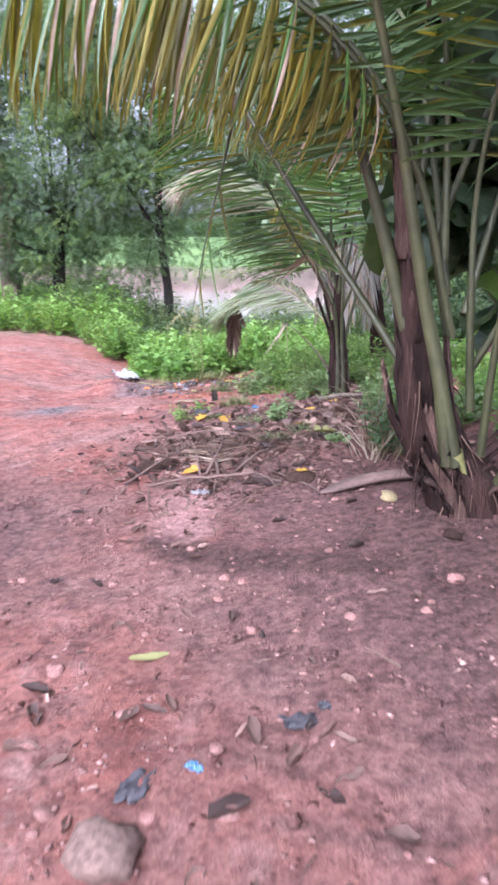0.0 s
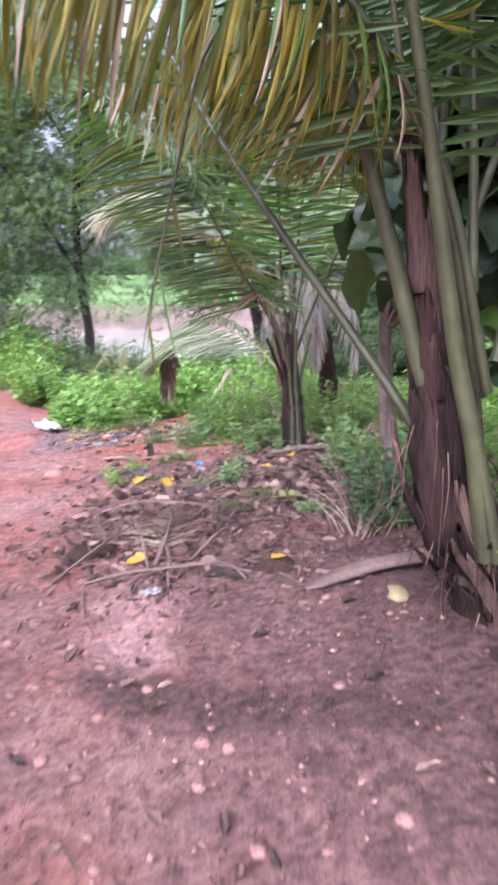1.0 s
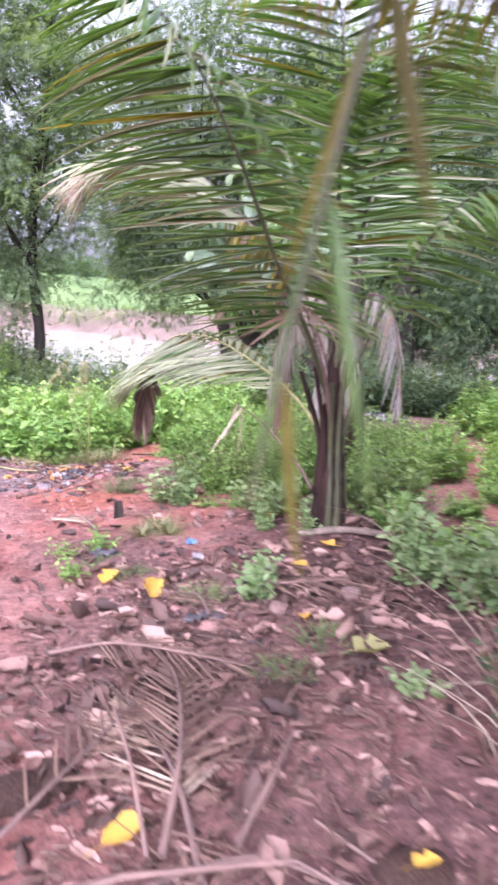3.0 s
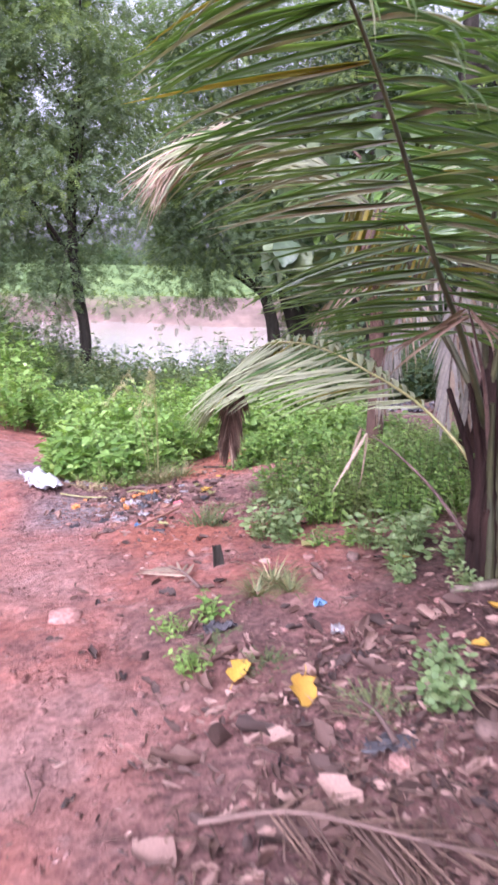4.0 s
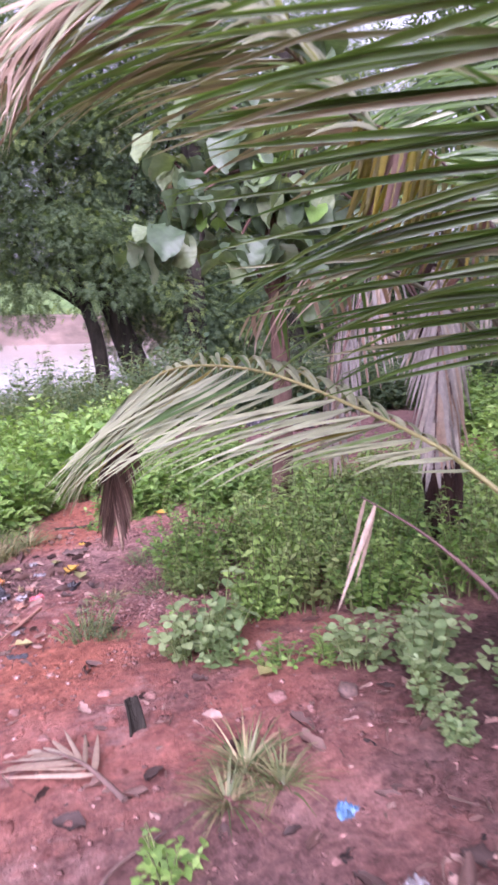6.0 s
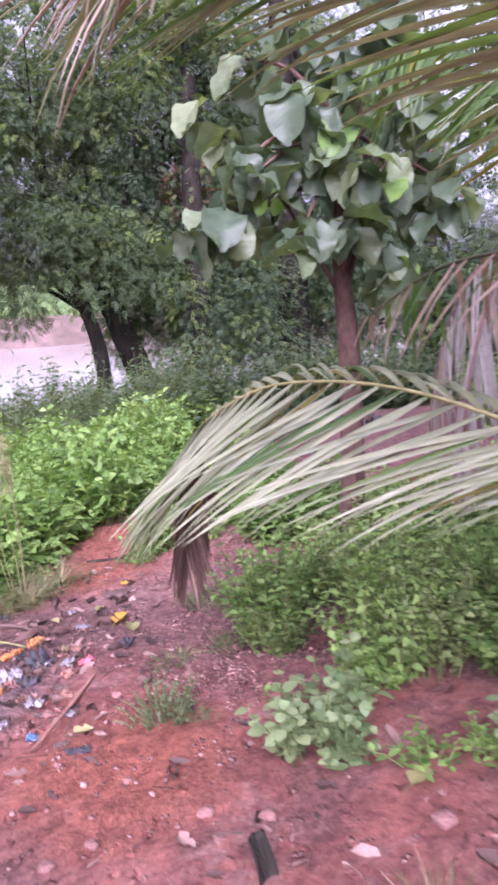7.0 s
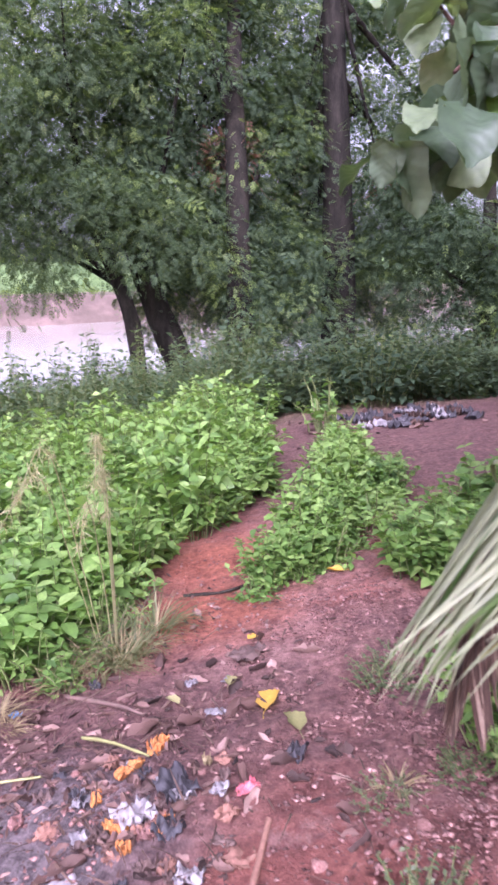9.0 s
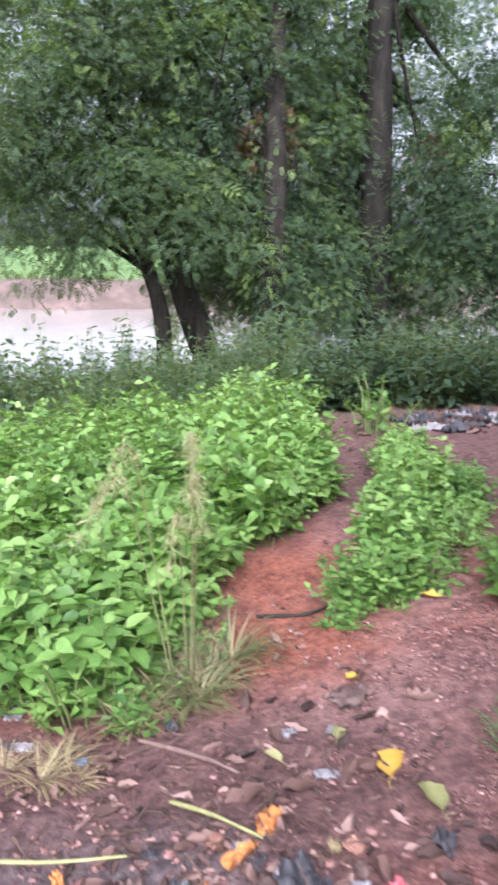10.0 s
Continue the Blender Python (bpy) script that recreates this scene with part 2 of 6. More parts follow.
FROND_OLD = leaf_material("yellowing_palm_leaflet", (0.09, 0.08, 0.022), (0.19, 0.165, 0.036), (0.42, 0.33, 0.055), rough=0.5, through=0.58, scale=6, by_object=0.7)
FROND_DRY = leaf_material("dry_palm_leaflet", (0.20, 0.13, 0.09), (0.36, 0.26, 0.20), (0.46, 0.38, 0.31), rough=0.75, through=0.15, scale=10, by_object=0.7)
FROND_BROWN = leaf_material("brown_withered_leaflet", (0.055, 0.03, 0.022), (0.12, 0.068, 0.05), (0.22, 0.135, 0.1), rough=0.8, through=0.12, scale=10, by_object=0.7)
FROND_GREY = leaf_material("grey_withered_leaflet", (0.20, 0.18, 0.17), (0.34, 0.31, 0.30), (0.46, 0.40, 0.35), rough=0.8, through=0.15, scale=10, by_object=0.7)
PETIOLE = plain_material("palm_petiole", (0.032, 0.033, 0.014), (0.075, 0.076, 0.031), 3, 0.55, 0.3, 0.006, (1, 1, 1))
YELLOW_STALK = plain_material("yellow_green_petiole", (0.17, 0.17, 0.06), (0.33, 0.31, 0.13), 4, 0.5, 0.3, 0.006)
PETIOLE_DRY = plain_material("dry_petiole", (0.085, 0.05, 0.044), (0.18, 0.11, 0.092), 5, 0.75, 0.5, 0.006)
SHEATH = plain_material("brown_leaf_sheath", (0.014, 0.009, 0.008), (0.05, 0.027, 0.023), 13, 0.9, 1.0, 0.02, (1, 1, 0.14))
FIBRE = plain_material("palm_fibre", (0.05, 0.03, 0.026), (0.14, 0.085, 0.068), 24, 0.95, 1.0, 0.015, (1, 1, 0.1))
BROAD = leaf_material("broad_leaf", (0.055, 0.095, 0.05), (0.115, 0.165, 0.095), (0.24, 0.30, 0.15), rough=0.46, through=0.34, scale=5, gloss=0.6, by_object=0.7)

# darker copy of BROAD that carries the overhead shade in its colour
BROAD_SHADED = leaf_material("shaded_broad_leaf", (0.03, 0.055, 0.03), (0.06, 0.092, 0.05), (0.12, 0.165, 0.06), rough=0.42, through=0.3, scale=5, gloss=0.5, by_object=0.7)


def add_veins(m):
    """Raised side veins on a leaf that runs along its own x axis."""
    n, l = m.node_tree.nodes, m.node_tree.links
    tc, sep, ab, sub_, comb, wave = (n.new(k) for k in ("ShaderNodeTexCoord", "ShaderNodeSeparateXYZ", "ShaderNodeMath", "ShaderNodeMath", "ShaderNodeCombineXYZ", "ShaderNodeTexWave"))
    l.new(tc.outputs["Object"], sep.inputs[0])
    ab.operation, sub_.operation = "ABSOLUTE", "MULTIPLY_ADD"
    l.new(sep.outputs[1], ab.inputs[0])
    l.new(ab.outputs[0], sub_.inputs[0])
    sub_.inputs[1].default_value = -0.75
    l.new(sep.outputs[0], sub_.inputs[2])
    l.new(sub_.outputs[0], comb.inputs[0])
    wave.inputs["Scale"].default_value, wave.inputs["Distortion"].default_value = 2.4, 0.8
    l.new(comb.outputs[0], wave.inputs["Vector"])
    bump(n, l, n["Principled BSDF"], wave.outputs["Fac"], 0.15, 0.01)


add_veins(BROAD)
add_veins(BROAD_SHADED)
STRAW = leaf_material("straw", (0.16, 0.11, 0.06), (0.32, 0.24, 0.13), (0.42, 0.34, 0.2), rough=0.7, through=0.15, scale=15)
LITTER = leaf_material("dead_leaf", (0.03, 0.017, 0.016), (0.14, 0.076, 0.063), (0.38, 0.24, 0.205), rough=0.8, through=0.08, scale=25, by_object=0.9)
CRUMB = leaf_material("dead_leaf_bits", (0.028, 0.016, 0.015), (0.15, 0.08, 0.066), (0.36, 0.225, 0.195), rough=0.85, through=0.08, scale=25, by_object=0.0)
YELLOW = leaf_material("yellow_fallen_leaf", (0.36, 0.17, 0.03), (0.6, 0.37, 0.06), rough=0.6, through=0.2, scale=18)
STONE = plain_material("laterite_stone", (0.19, 0.09, 0.08), (0.4, 0.235, 0.212), 9, 0.9, 0.6, 0.01)
vary_by_piece(STONE)
BROWN_STONE = plain_material("brown_stone", (0.11, 0.075, 0.065), (0.25, 0.165, 0.145), 9, 0.9, 0.7, 0.01)
PALE_LEAF = leaf_material("wilted_pale_leaf", (0.17, 0.17, 0.06), (0.32, 0.30, 0.13), (0.42, 0.36, 0.2), rough=0.6, through=0.2, scale=18)
PLASTIC_WHITE = plain_material("white_plastic_film", (0.18, 0.155, 0.165), (0.43, 0.4, 0.42), 9, 0.4, 0.5, 0.01)
PLASTIC_CLEAN = plain_material("clean_white_plastic", (0.4, 0.38, 0.4), (0.68, 0.67, 0.7), 9, 0.35, 0.5, 0.01)
CREAM = plain_material("cream_husk", (0.22, 0.16, 0.08), (0.42, 0.33, 0.18), 14, 0.8, 0.6, 0.01)
PLASTIC_BLUE = plain_material("blue_plastic_film", (0.07, 0.16, 0.32), (0.16, 0.3, 0.5), 8, 0.4, 0.5, 0.01)
PLASTIC_DARK = plain_material("dark_plastic_film", (0.03, 0.027, 0.032), (0.075, 0.067, 0.078), 8, 0.65, 0.5, 0.01)
PLASTIC_ORANGE = plain_material("orange_netting", (0.62, 0.2, 0.05), (0.85, 0.38, 0.12), 20, 0.7, 0.8, 0.01)
PLASTIC_PINK = plain_material("pink_wrapper", (0.7, 0.12, 0.16), (0.85, 0.3, 0.32), 8, 0.4, 0.5, 0.01)
CARD = plain_material("brown_cardboard", (0.22, 0.11, 0.085), (0.36, 0.2, 0.15), 8, 0.9, 0.4, 0.005)


# ---- mesh helpers ----
def fast_mesh(name, verts, faces, mat, smooth=True):
    """A mesh from arrays of vertices and of equal-sided faces."""
    me = bpy.data.meshes.new(name)
    verts, faces = np.asarray(verts, np.float32), np.asarray(faces, np.int32)
    k = faces.shape[1]
    me.vertices.add(len(verts))
    me.vertices.foreach_set("co", verts.ravel())
    me.loops.add(faces.size)
    me.loops.foreach_set("vertex_index", faces.ravel())
    me.polygons.add(len(faces))
    me.polygons.foreach_set("loop_start", np.arange(0, faces.size, k, dtype=np.int32))
    me.polygons.foreach_set("use_smooth", np.full(len(faces), smooth))
    me.update(calc_edges=True)
    me.validate()
    me.materials.append(mat)
    return me


def part(name, me, parent, label=""):
    ob = new(name, me)
    ob.parent = parent
    return tagged(ob, label) if label else ob


def thing(name, place, label, category, group="", kind=""):
    """An Empty at a thing's base, to which its parts are given."""
    ob = new(name)
    ob.empty_display_size = 0.1
    ob.matrix_basis = pose(*place)
    return tagged(ob, label, category, group, kind)


def smooth_curve(points, n):
    """n places along a Catmull-Rom curve through the points, evenly by parameter."""
    p = np.array(points, float)
    p = np.vstack([2 * p[0] - p[1], p, 2 * p[-1] - p[-2]])
    out = []
    for u in np.linspace(0, len(points) - 1 - 1e-6, n):
        i, f = int(u), u - int(u)
        a, b, c, d = p[i:i + 4]
        out.append(0.5 * (2 * b + (c - a) * f + (2 * a - 5 * b + 4 * c - d) * f * f + (3 * b - a - 3 * c + d) * f ** 3))
    return np.array(out)


def tube(path, radii, sides=8, flat=1.0, rng=None, rough=0.0):
    """Vertices and quads of a tapered tube along a path."""
    path = np.asarray(path, float)
    n = len(path)
    radii = np.broadcast_to(np.asarray(radii, float), n)
    tan = np.gradient(path, axis=0)
    tan /= np.linalg.norm(tan, axis=1)[:, None] + 1e-9
    ref = np.array([0.31, 0.95, 0.05]) if abs(tan[0] @ np.array([0.31, 0.95, 0.05])) < 0.9 else np.array([1.0, 0, 0])
    verts, faces = [], []
    for i in range(n):
        a = ref - tan[i] * (ref @ tan[i])
        a /= np.linalg.norm(a) + 1e-9
        b = np.cross(tan[i], a)
        ref = a
        for k in range(sides):
            w = 2 * math.pi * k / sides
            r = radii[i] * (1 + (rng.uniform(-rough, rough) if rng is not None else 0))
            verts.append(path[i] + r * (math.cos(w) * a + flat * math.sin(w) * b))
    for i in range(n - 1):
        for k in range(sides):
            q = (k + 1) % sides
            faces.append((i * sides + k, i * sides + q, (i + 1) * sides + q, (i + 1) * sides + k))
    return np.array(verts), np.array(faces)


def join(pieces):
    """Many (vertices, faces) as one."""
    verts, faces, at = [], [], 0
    for v, f in pieces:
        verts.append(v)
        faces.append(np.asarray(f) + at)
        at += len(v)
    return np.vstack(verts), np.vstack(faces)


def strew(proto, mats):
    """One (vertices, faces) repeated by an array of 3 x 4 poses."""
    v, f = proto
    mats = np.asarray(mats, float)
    out = np.einsum("nij,kj->nki", mats[:, :, :3], v) + mats[:, None, :, 3]
    faces = f[None] + (np.arange(len(mats)) * len(v))[:, None, None]
    return out.reshape(-1, 3), faces.reshape(-1, f.shape[1])


def frames(places, along, up, size):
    """Poses with x along, z near up, scaled by size (n,) or (n, 3)."""
    x = np.asarray(along, float)
    x = x / (np.linalg.norm(x, axis=1)[:, None] + 1e-9)
    y = np.cross(np.asarray(up, float), x)
    y /= np.linalg.norm(y, axis=1)[:, None] + 1e-9
    z = np.cross(x, y)
    s = np.asarray(size, float)
    s = np.repeat(s[:, None], 3, 1) if s.ndim == 1 else s
    return np.stack([x * s[:, :1], y * s[:, 1:2], z * s[:, 2:3], np.asarray(places, float)], 2)


def matrix_of(m34):
    return Matrix([list(r) for r in m34] + [[0, 0, 0, 1]])


def leaf_shape(width, fold=0.12, droop=0.15, rows=3, point=1.6):
    """An ovate leaf of length 1 along x, folded on its midrib: quads."""
    v, f = [], []
    for i in range(rows + 1):
        u = i / rows
        w = 0.5 * width * (math.sin(math.pi * min(1, u ** 0.75 * 0.97 + 0.02))) ** (1 / point) + 0.004
        z = -droop * u * u
        v += [(u, -w, z + fold * w * 2), (u, 0, z), (u, w, z + fold * w * 2)]
    for i in range(rows):
        a = 3 * i
        f += [(a, a + 3, a + 4, a + 1), (a + 1, a + 4, a + 5, a + 2)]
    return np.array(v, float), np.array(f)


def hill(a, b, v):
    u = np.clip((np.asarray(v, float) - a) / (b - a), 0, 1)
    return u * u * (3 - 2 * u)


def ground_base(x, y):
    x, y = np.asarray(x, float), np.asarray(y, float)
    z = -0.2 + 0.10 * np.clip(x, -3, 3) + 0.03 * np.clip(x - 3, 0, 8)
    fall = 0.083 * np.logaddexp(0, (np.minimum(y, 26) - 7.4) / 0.8) * 0.8
    z = z - fall * (1 - 0.8 * hill(1.6, 5.6, -x))
    shore = y + 2.5 * np.sin(0.13 * x) + 1.5 * np.sin(0.31 * x + 1)
    z = z * (1 - hill(30, 42, y)) - 4.6 * hill(30, 42, y) * (1 - hill(83, 92, shore)) - 0.2 * hill(83, 92, shore) * hill(30, 42, y)
    return z + 5.5 * hill(123, 200, y)


def waves(x, y):
    """Small unevenness of trodden soil."""
    w = 0.016 * np.sin(2.1 * x + 1.3 * np.sin(1.7 * y)) * np.cos(1.9 * y + 0.8 * np.sin(2.3 * x))
    for cx, cy, r, h in ((1.42, 4.12, 0.42, 0.07), (1.06, 8.4, 0.35, 0.06), (0.0, 6.0, 0.75, 0.06), (0.75, 7.2, 0.5, 0.05), (-1.1, 11.7, 0.5, 0.05), (-2.3, 12.3, 0.6, 0.2)):
        w = w + h * np.exp(-((x - cx) ** 2 + (y - cy) ** 2) / (r * r))
    w += 0.008 * np.sin(6.3 * x + 2.0 * np.sin(4.1 * y) + 1.0) * np.sin(5.7 * y + 1.5 * np.sin(3.3 * x))
    return w * (1 - hill(17, 24, y))


def ground_z(x, y):
    return ground_base(x, y) + waves(np.asarray(x, float), np.asarray(y, float))


def on_ground(x, y, lift=0.0):
    return (x, y, float(ground_z(x, y)) + lift)


# ---- ground and river ----
def spread(lo, hi, step, low_end, high_end, grow):
    mid = list(np.arange(lo, hi + 1e-6, step))
    a, s = lo, step
    while a > low_end:
        s *= grow
        a -= s
        mid.insert(0, a)
    a, s = hi, step
    while a < high_end:
        s *= grow
        a += s
        mid.append(a)
    return np.array(mid)


def build_ground():
    xs, ys = spread(-3.4, 4.0, 0.05, -500, 500, 1.16), spread(0.2, 16.0, 0.05, -60, 900, 1.06)
    X, Y = np.meshgrid(xs, ys)
    Z = ground_z(X, Y)
    near = (1 - hill(15, 22, Y))
    rough = np.array([noise.fractal((x * 3.0, y * 3.0, 0.0), 0.8, 2.1, 5) for x, y in zip(X.ravel(), Y.ravel())]).reshape(X.shape)
    ridge = np.array([noise.fractal((x * 9.0, y * 9.0, 5.0), 0.9, 2.0, 3) for x, y in zip(X.ravel(), Y.ravel())]).reshape(X.shape)
    Z = Z + (0.02 * rough + 0.013 * ridge) * near
    verts = np.stack([X, Y, Z], -1).reshape(-1, 3)
    w = len(xs)
    i, j = np.meshgrid(np.arange(len(ys) - 1), np.arange(w - 1), indexing="ij")
    a = (i * w + j).ravel()
    faces = np.stack([a, a + 1, a + w + 1, a + w], 1)
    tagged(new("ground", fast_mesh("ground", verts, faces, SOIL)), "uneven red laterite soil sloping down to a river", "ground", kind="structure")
    w = 500
    v = np.array([(-w, 30, -3), (w, 30, -3), (w, 95, -3), (-w, 95, -3)], float)
    tagged(new("water", fast_mesh("water", v, np.array([(0, 1, 2, 3)]), WATER, False)), "wide calm muddy brown river", "river", kind="structure")


build_ground()

# ---- palms ----
LEAFLETS = {}


def leaflet_mesh(mat, bend):
    """A folded strap of length 1 along x that bends down by that many radians."""
    key = (mat.name, bend)
    if key not in LEAFLETS:
        v, f, x, z = [], [], 0.0, 0.0
        steps = 7
        for i in range(steps + 1):
            u = i / steps
            w = 0.5 * 0.040 * (min(1, 0.45 + 4 * u) * (1 - u ** 2.6) + 0.02)
            v += [(x, -w, z - 0.8 * w), (x, 0, z), (x, w, z - 0.8 * w)]
            a = bend * (u + 0.5 / steps) ** 1.5
            x, z = x + math.cos(a) / steps, z - math.sin(a) / steps
        for i in range(steps):
            a = 3 * i
            f += [(a, a + 3, a + 4, a + 1), (a + 1, a + 4, a + 5, a + 2)]
        LEAFLETS[key] = fast_mesh("leaflet", np.array(v), np.array(f), mat)
    return LEAFLETS[key]


def frond(palm, points, length, pairs=40, start=0.3, hang=0.25, bends=(0.5, 0.9, 1.3), mats=((FROND, 1.0),), thick=0.022,
          stalk=PETIOLE, sides=(-1, 1), sweep=0.6, label="", seed=0, end=1.0, gone=0.05, short_tip=0.45, width=0.62, tip=None, even=False, far=None):
    """A frond: a tapered stalk through the points, and leaflets along both its sides."""
    rng = np.random.default_rng(seed)
    base = np.array(palm.matrix_basis.translation)
    path = smooth_curve(points, 40) - base
    u = np.linspace(0, 1, 40)
    v, f = tube(path, thick * (1.25 - 1.05 * u ** 0.8), 8, 0.7)
    stem = part("frond", fast_mesh("frond", v, f, stalk), palm, label)
    tan = np.gradient(path, axis=0)
    tan /= np.linalg.norm(tan, axis=1)[:, None]
    names, weights = [m for m, _ in mats], np.array([w for _, w in mats])
    for k in range(pairs):
        for s in sides:
            if rng.random() < gone:
                continue
            w = start + (end - start) * (k + rng.uniform(0.2, 0.8)) / pairs
            i = min(39, int(w * 39))
            t = tan[i]
            side = np.cross(t, (0, 0, 1.0))
            side = side / (np.linalg.norm(side) + 1e-6) * s
            q = (w - start) / (1 - start)
            a = sweep * (1.0 if even else 0.6 + 0.8 * q) + rng.normal(0, 0.06)
            d = side * math.cos(a) + t * math.sin(a) - np.array((0, 0, 1.0)) * (far if far is not None and s > 0 else hang) * (0.6 + 0.8 * q + rng.normal(0, 0.12))
            d /= np.linalg.norm(d)
            upward = np.cross(side * s, t) + rng.normal(0, 0.15, 3)
            if upward @ np.array((0, 0, 1.0)) < 0:
                upward = -upward
            size = length * (0.62 + 0.38 * math.sin(math.pi * min(1, 0.15 + q * 0.85))) * (1 - (1 - short_tip) * max(0, q - 0.7) / 0.3) * rng.uniform(0.88, 1.08)
            size *= min(1.0, 0.3 + 2.6 * q) if even else 1.0
            size *= 0.6 if far is not None and s > 0 else 1.0
            m = frames([path[i] + side * thick * 0.6], [d], [upward], [[size, width * rng.uniform(0.8, 1.2), size]])[0]
            mat = tip if tip and q > rng.normal(0.72, 0.06) else names[rng.choice(len(names), p=weights / weights.sum())]
            me = leaflet_mesh(mat, 1.3 if far is not None and s > 0 else bends[rng.integers(len(bends))])
            ob = part("leaflet", me, stem)
            ob.matrix_basis = matrix_of(m)
    return stem


def sheath(palm, centre, radius, z0, z1, angle, arc, flare, mat, name="leaf_sheath", seed=0):
    """A clasping leaf base on a palm's trunk: a curved, ragged-topped plate with thickness."""
    rng = np.random.default_rng(seed)
    v, f, cols, rows = [], [], 11, 8
    tear = rng.uniform(-0.3, 0.06, cols) * (z1 - z0) * (rng.random(cols) < 0.6)
    for r in range(rows):
        u = r / (rows - 1)
        for c in range(cols):
            k = c / (cols - 1) - 0.5
            a = angle + arc * k * (1 - 0.45 * u)
            top = z1 - 0.06 * abs(k) * 2 + tear[c] * 0.6
            rad = radius * (1 - 0.25 * u) + flare * u * u + rng.normal(0, 0.004)
            z = z0 + (top - z0) * u
            cx, cy = (centre(z) if callable(centre) else centre)
            v.append((cx + rad * math.cos(a), cy + rad * math.sin(a), z))
    for r in range(rows - 1):
        for c in range(cols - 1):
            a = r * cols + c
            f.append((a, a + 1, a + cols + 1, a + cols))
    ob = part(name, fast_mesh(name, np.array(v) - np.array(palm.matrix_basis.translation), np.array(f), mat), palm)
    s = ob.modifiers.new("thickness", "SOLIDIFY")
    s.thickness, s.offset = 0.014, 0
    return ob


def palm_trunk(palm, points, radii, mat, seed=0):
    rng = np.random.default_rng(seed)
    base = np.array(palm.matrix_basis.translation)
    path = smooth_curve(points, 26) - base
    rad = np.interp(np.linspace(0, 1, 26), np.linspace(0, 1, len(radii)), radii)
    rad = rad * (1 + 0.07 * np.sin(np.arange(26) * 2.1))
    v, f = tube(path, rad, 18, 1.0, rng, 0.07)
    part("trunk", fast_mesh("trunk", v, f, mat), palm)


def build_palm_by_road():
    """The stout palm whose fronds reach over the road."""
    bx, by = 1.42, 4.12
    palm = thing("coconut_palm", on_ground(bx, by, -0.03), "young coconut palm with brown sheaths and yellowing fronds", "palm tree")
    palm_trunk(palm, [(1.55, by, -0.2), (1.47, by, 0.1), (1.3, by + 0.02, 0.32), (1.19, by + 0.03, 0.55), (1.13, by + 0.03, 0.9), (1.08, by + 0.04, 1.15), (1.03, by + 0.04, 1.6), (0.97, by + 0.04, 2.05)], [0.21, 0.2, 0.16, 0.14, 0.115, 0.065, 0.05, 0.03], SHEATH, 3)

    def axis(z):
        return np.interp(z, [-0.2, 0.1, 0.32, 0.55, 0.9, 1.15, 1.6, 2.05], [1.55, 1.47, 1.3, 1.19, 1.13, 1.08, 1.03, 0.97]), by + 0.02

    plates = ((0.26, -0.25, 0.2, -2.6, 0.9, 0.06, SHEATH), (0.25, -0.25, 0.3, -1.5, 0.8, 0.05, SHEATH), (0.25, -0.25, 0.24, -0.6, 0.9, 0.08, FIBRE), (0.25, -0.2, 0.26, 2.9, 1.0, 0.08, SHEATH), (0.24, -0.15, 0.4, -2.05, 0.55, 0.03, FIBRE),
              (0.2, 0.28, 1.05, -2.1, 1.05, 0.0, SHEATH), (0.21, 0.1, 0.62, -2.8, 0.8, 0.04, SHEATH), (0.2, 0.2, 0.9, -0.8, 0.9, 0.03, SHEATH), (0.19, 0.3, 0.86, 2.9, 1.0, 0.05, FIBRE), (0.205, 0.2, 0.66, -1.5, 0.5, 0.02, FIBRE), (0.19, 0.4, 1.1, 0.0, 1.0, 0.05, FIBRE))
    for i, (r, z0, z1, a, arc, fl, mat) in enumerate(plates):
        sheath(palm, axis, r, z0, z1, a, arc, fl, mat, seed=20 + i)
    for i, (r, z0, z1, a) in enumerate(((0.085, 0.95, 1.42, -1.6), (0.075, 1.1, 1.75, -0.9), (0.085, 1.0, 1.5, 2.8), (0.06, 1.4, 2.0, -2.0))):
        sheath(palm, axis, r, z0, z1, a, 1.7, 0.01, FIBRE if i % 2 else SHEATH, "fibre_sheath", 40 + i)
    base = np.array(palm.matrix_basis.translation)
    v, f = tube(smooth_curve([(1.36, 3.93, 0.3), (1.33, 3.93, 0.42), (1.27, 3.92, 0.66), (1.21, 3.91, 0.9)], 12) - base, np.linspace(0.06, 0.047, 12), 10, 0.6)
    foot = part("stalk_foot", fast_mesh("stalk_foot", v, f, PETIOLE), palm, "broad green foot of a leaf stalk")
    v, f = tube(smooth_curve([(1.41, 3.93, 0.24), (1.38, 3.93, 0.31), (1.352, 3.928, 0.37)], 7) - base, np.linspace(0.025, 0.063, 7), 10, 0.6)
    part("edge", fast_mesh("edge", v, f, YELLOW_STALK), foot, "yellow lower edge")
    # ragged butts of old stalks round the foot
    rng = np.random.default_rng(19)
    base = np.array(palm.matrix_basis.translation)
    for i in range(17):
        a, z0, ln = -2.9 + 3.4 * (i * 0.618 % 1), rng.uniform(-0.1, 0.35), rng.uniform(0.14, 0.3)
        cx, cy = axis(z0)
        d = np.array([math.cos(a), math.sin(a), 0])
        foot = np.array([cx, cy, z0]) + d * 0.15
        pts = [foot, foot + d * ln * 0.35 + np.array([0, 0, ln * 0.35]), foot + d * ln * 0.62 + np.array([0, 0, ln * rng.uniform(0.1, 0.8)])]
        v, f = tube(smooth_curve(pts, 8) - base, np.linspace(0.055, 0.028, 8), 7, 0.4, rng, 0.2)
        part("stalk_butt", fast_mesh("stalk_butt", v, f, (SHEATH, FIBRE, SHEATH, SHEATH)[i % 4]), palm)
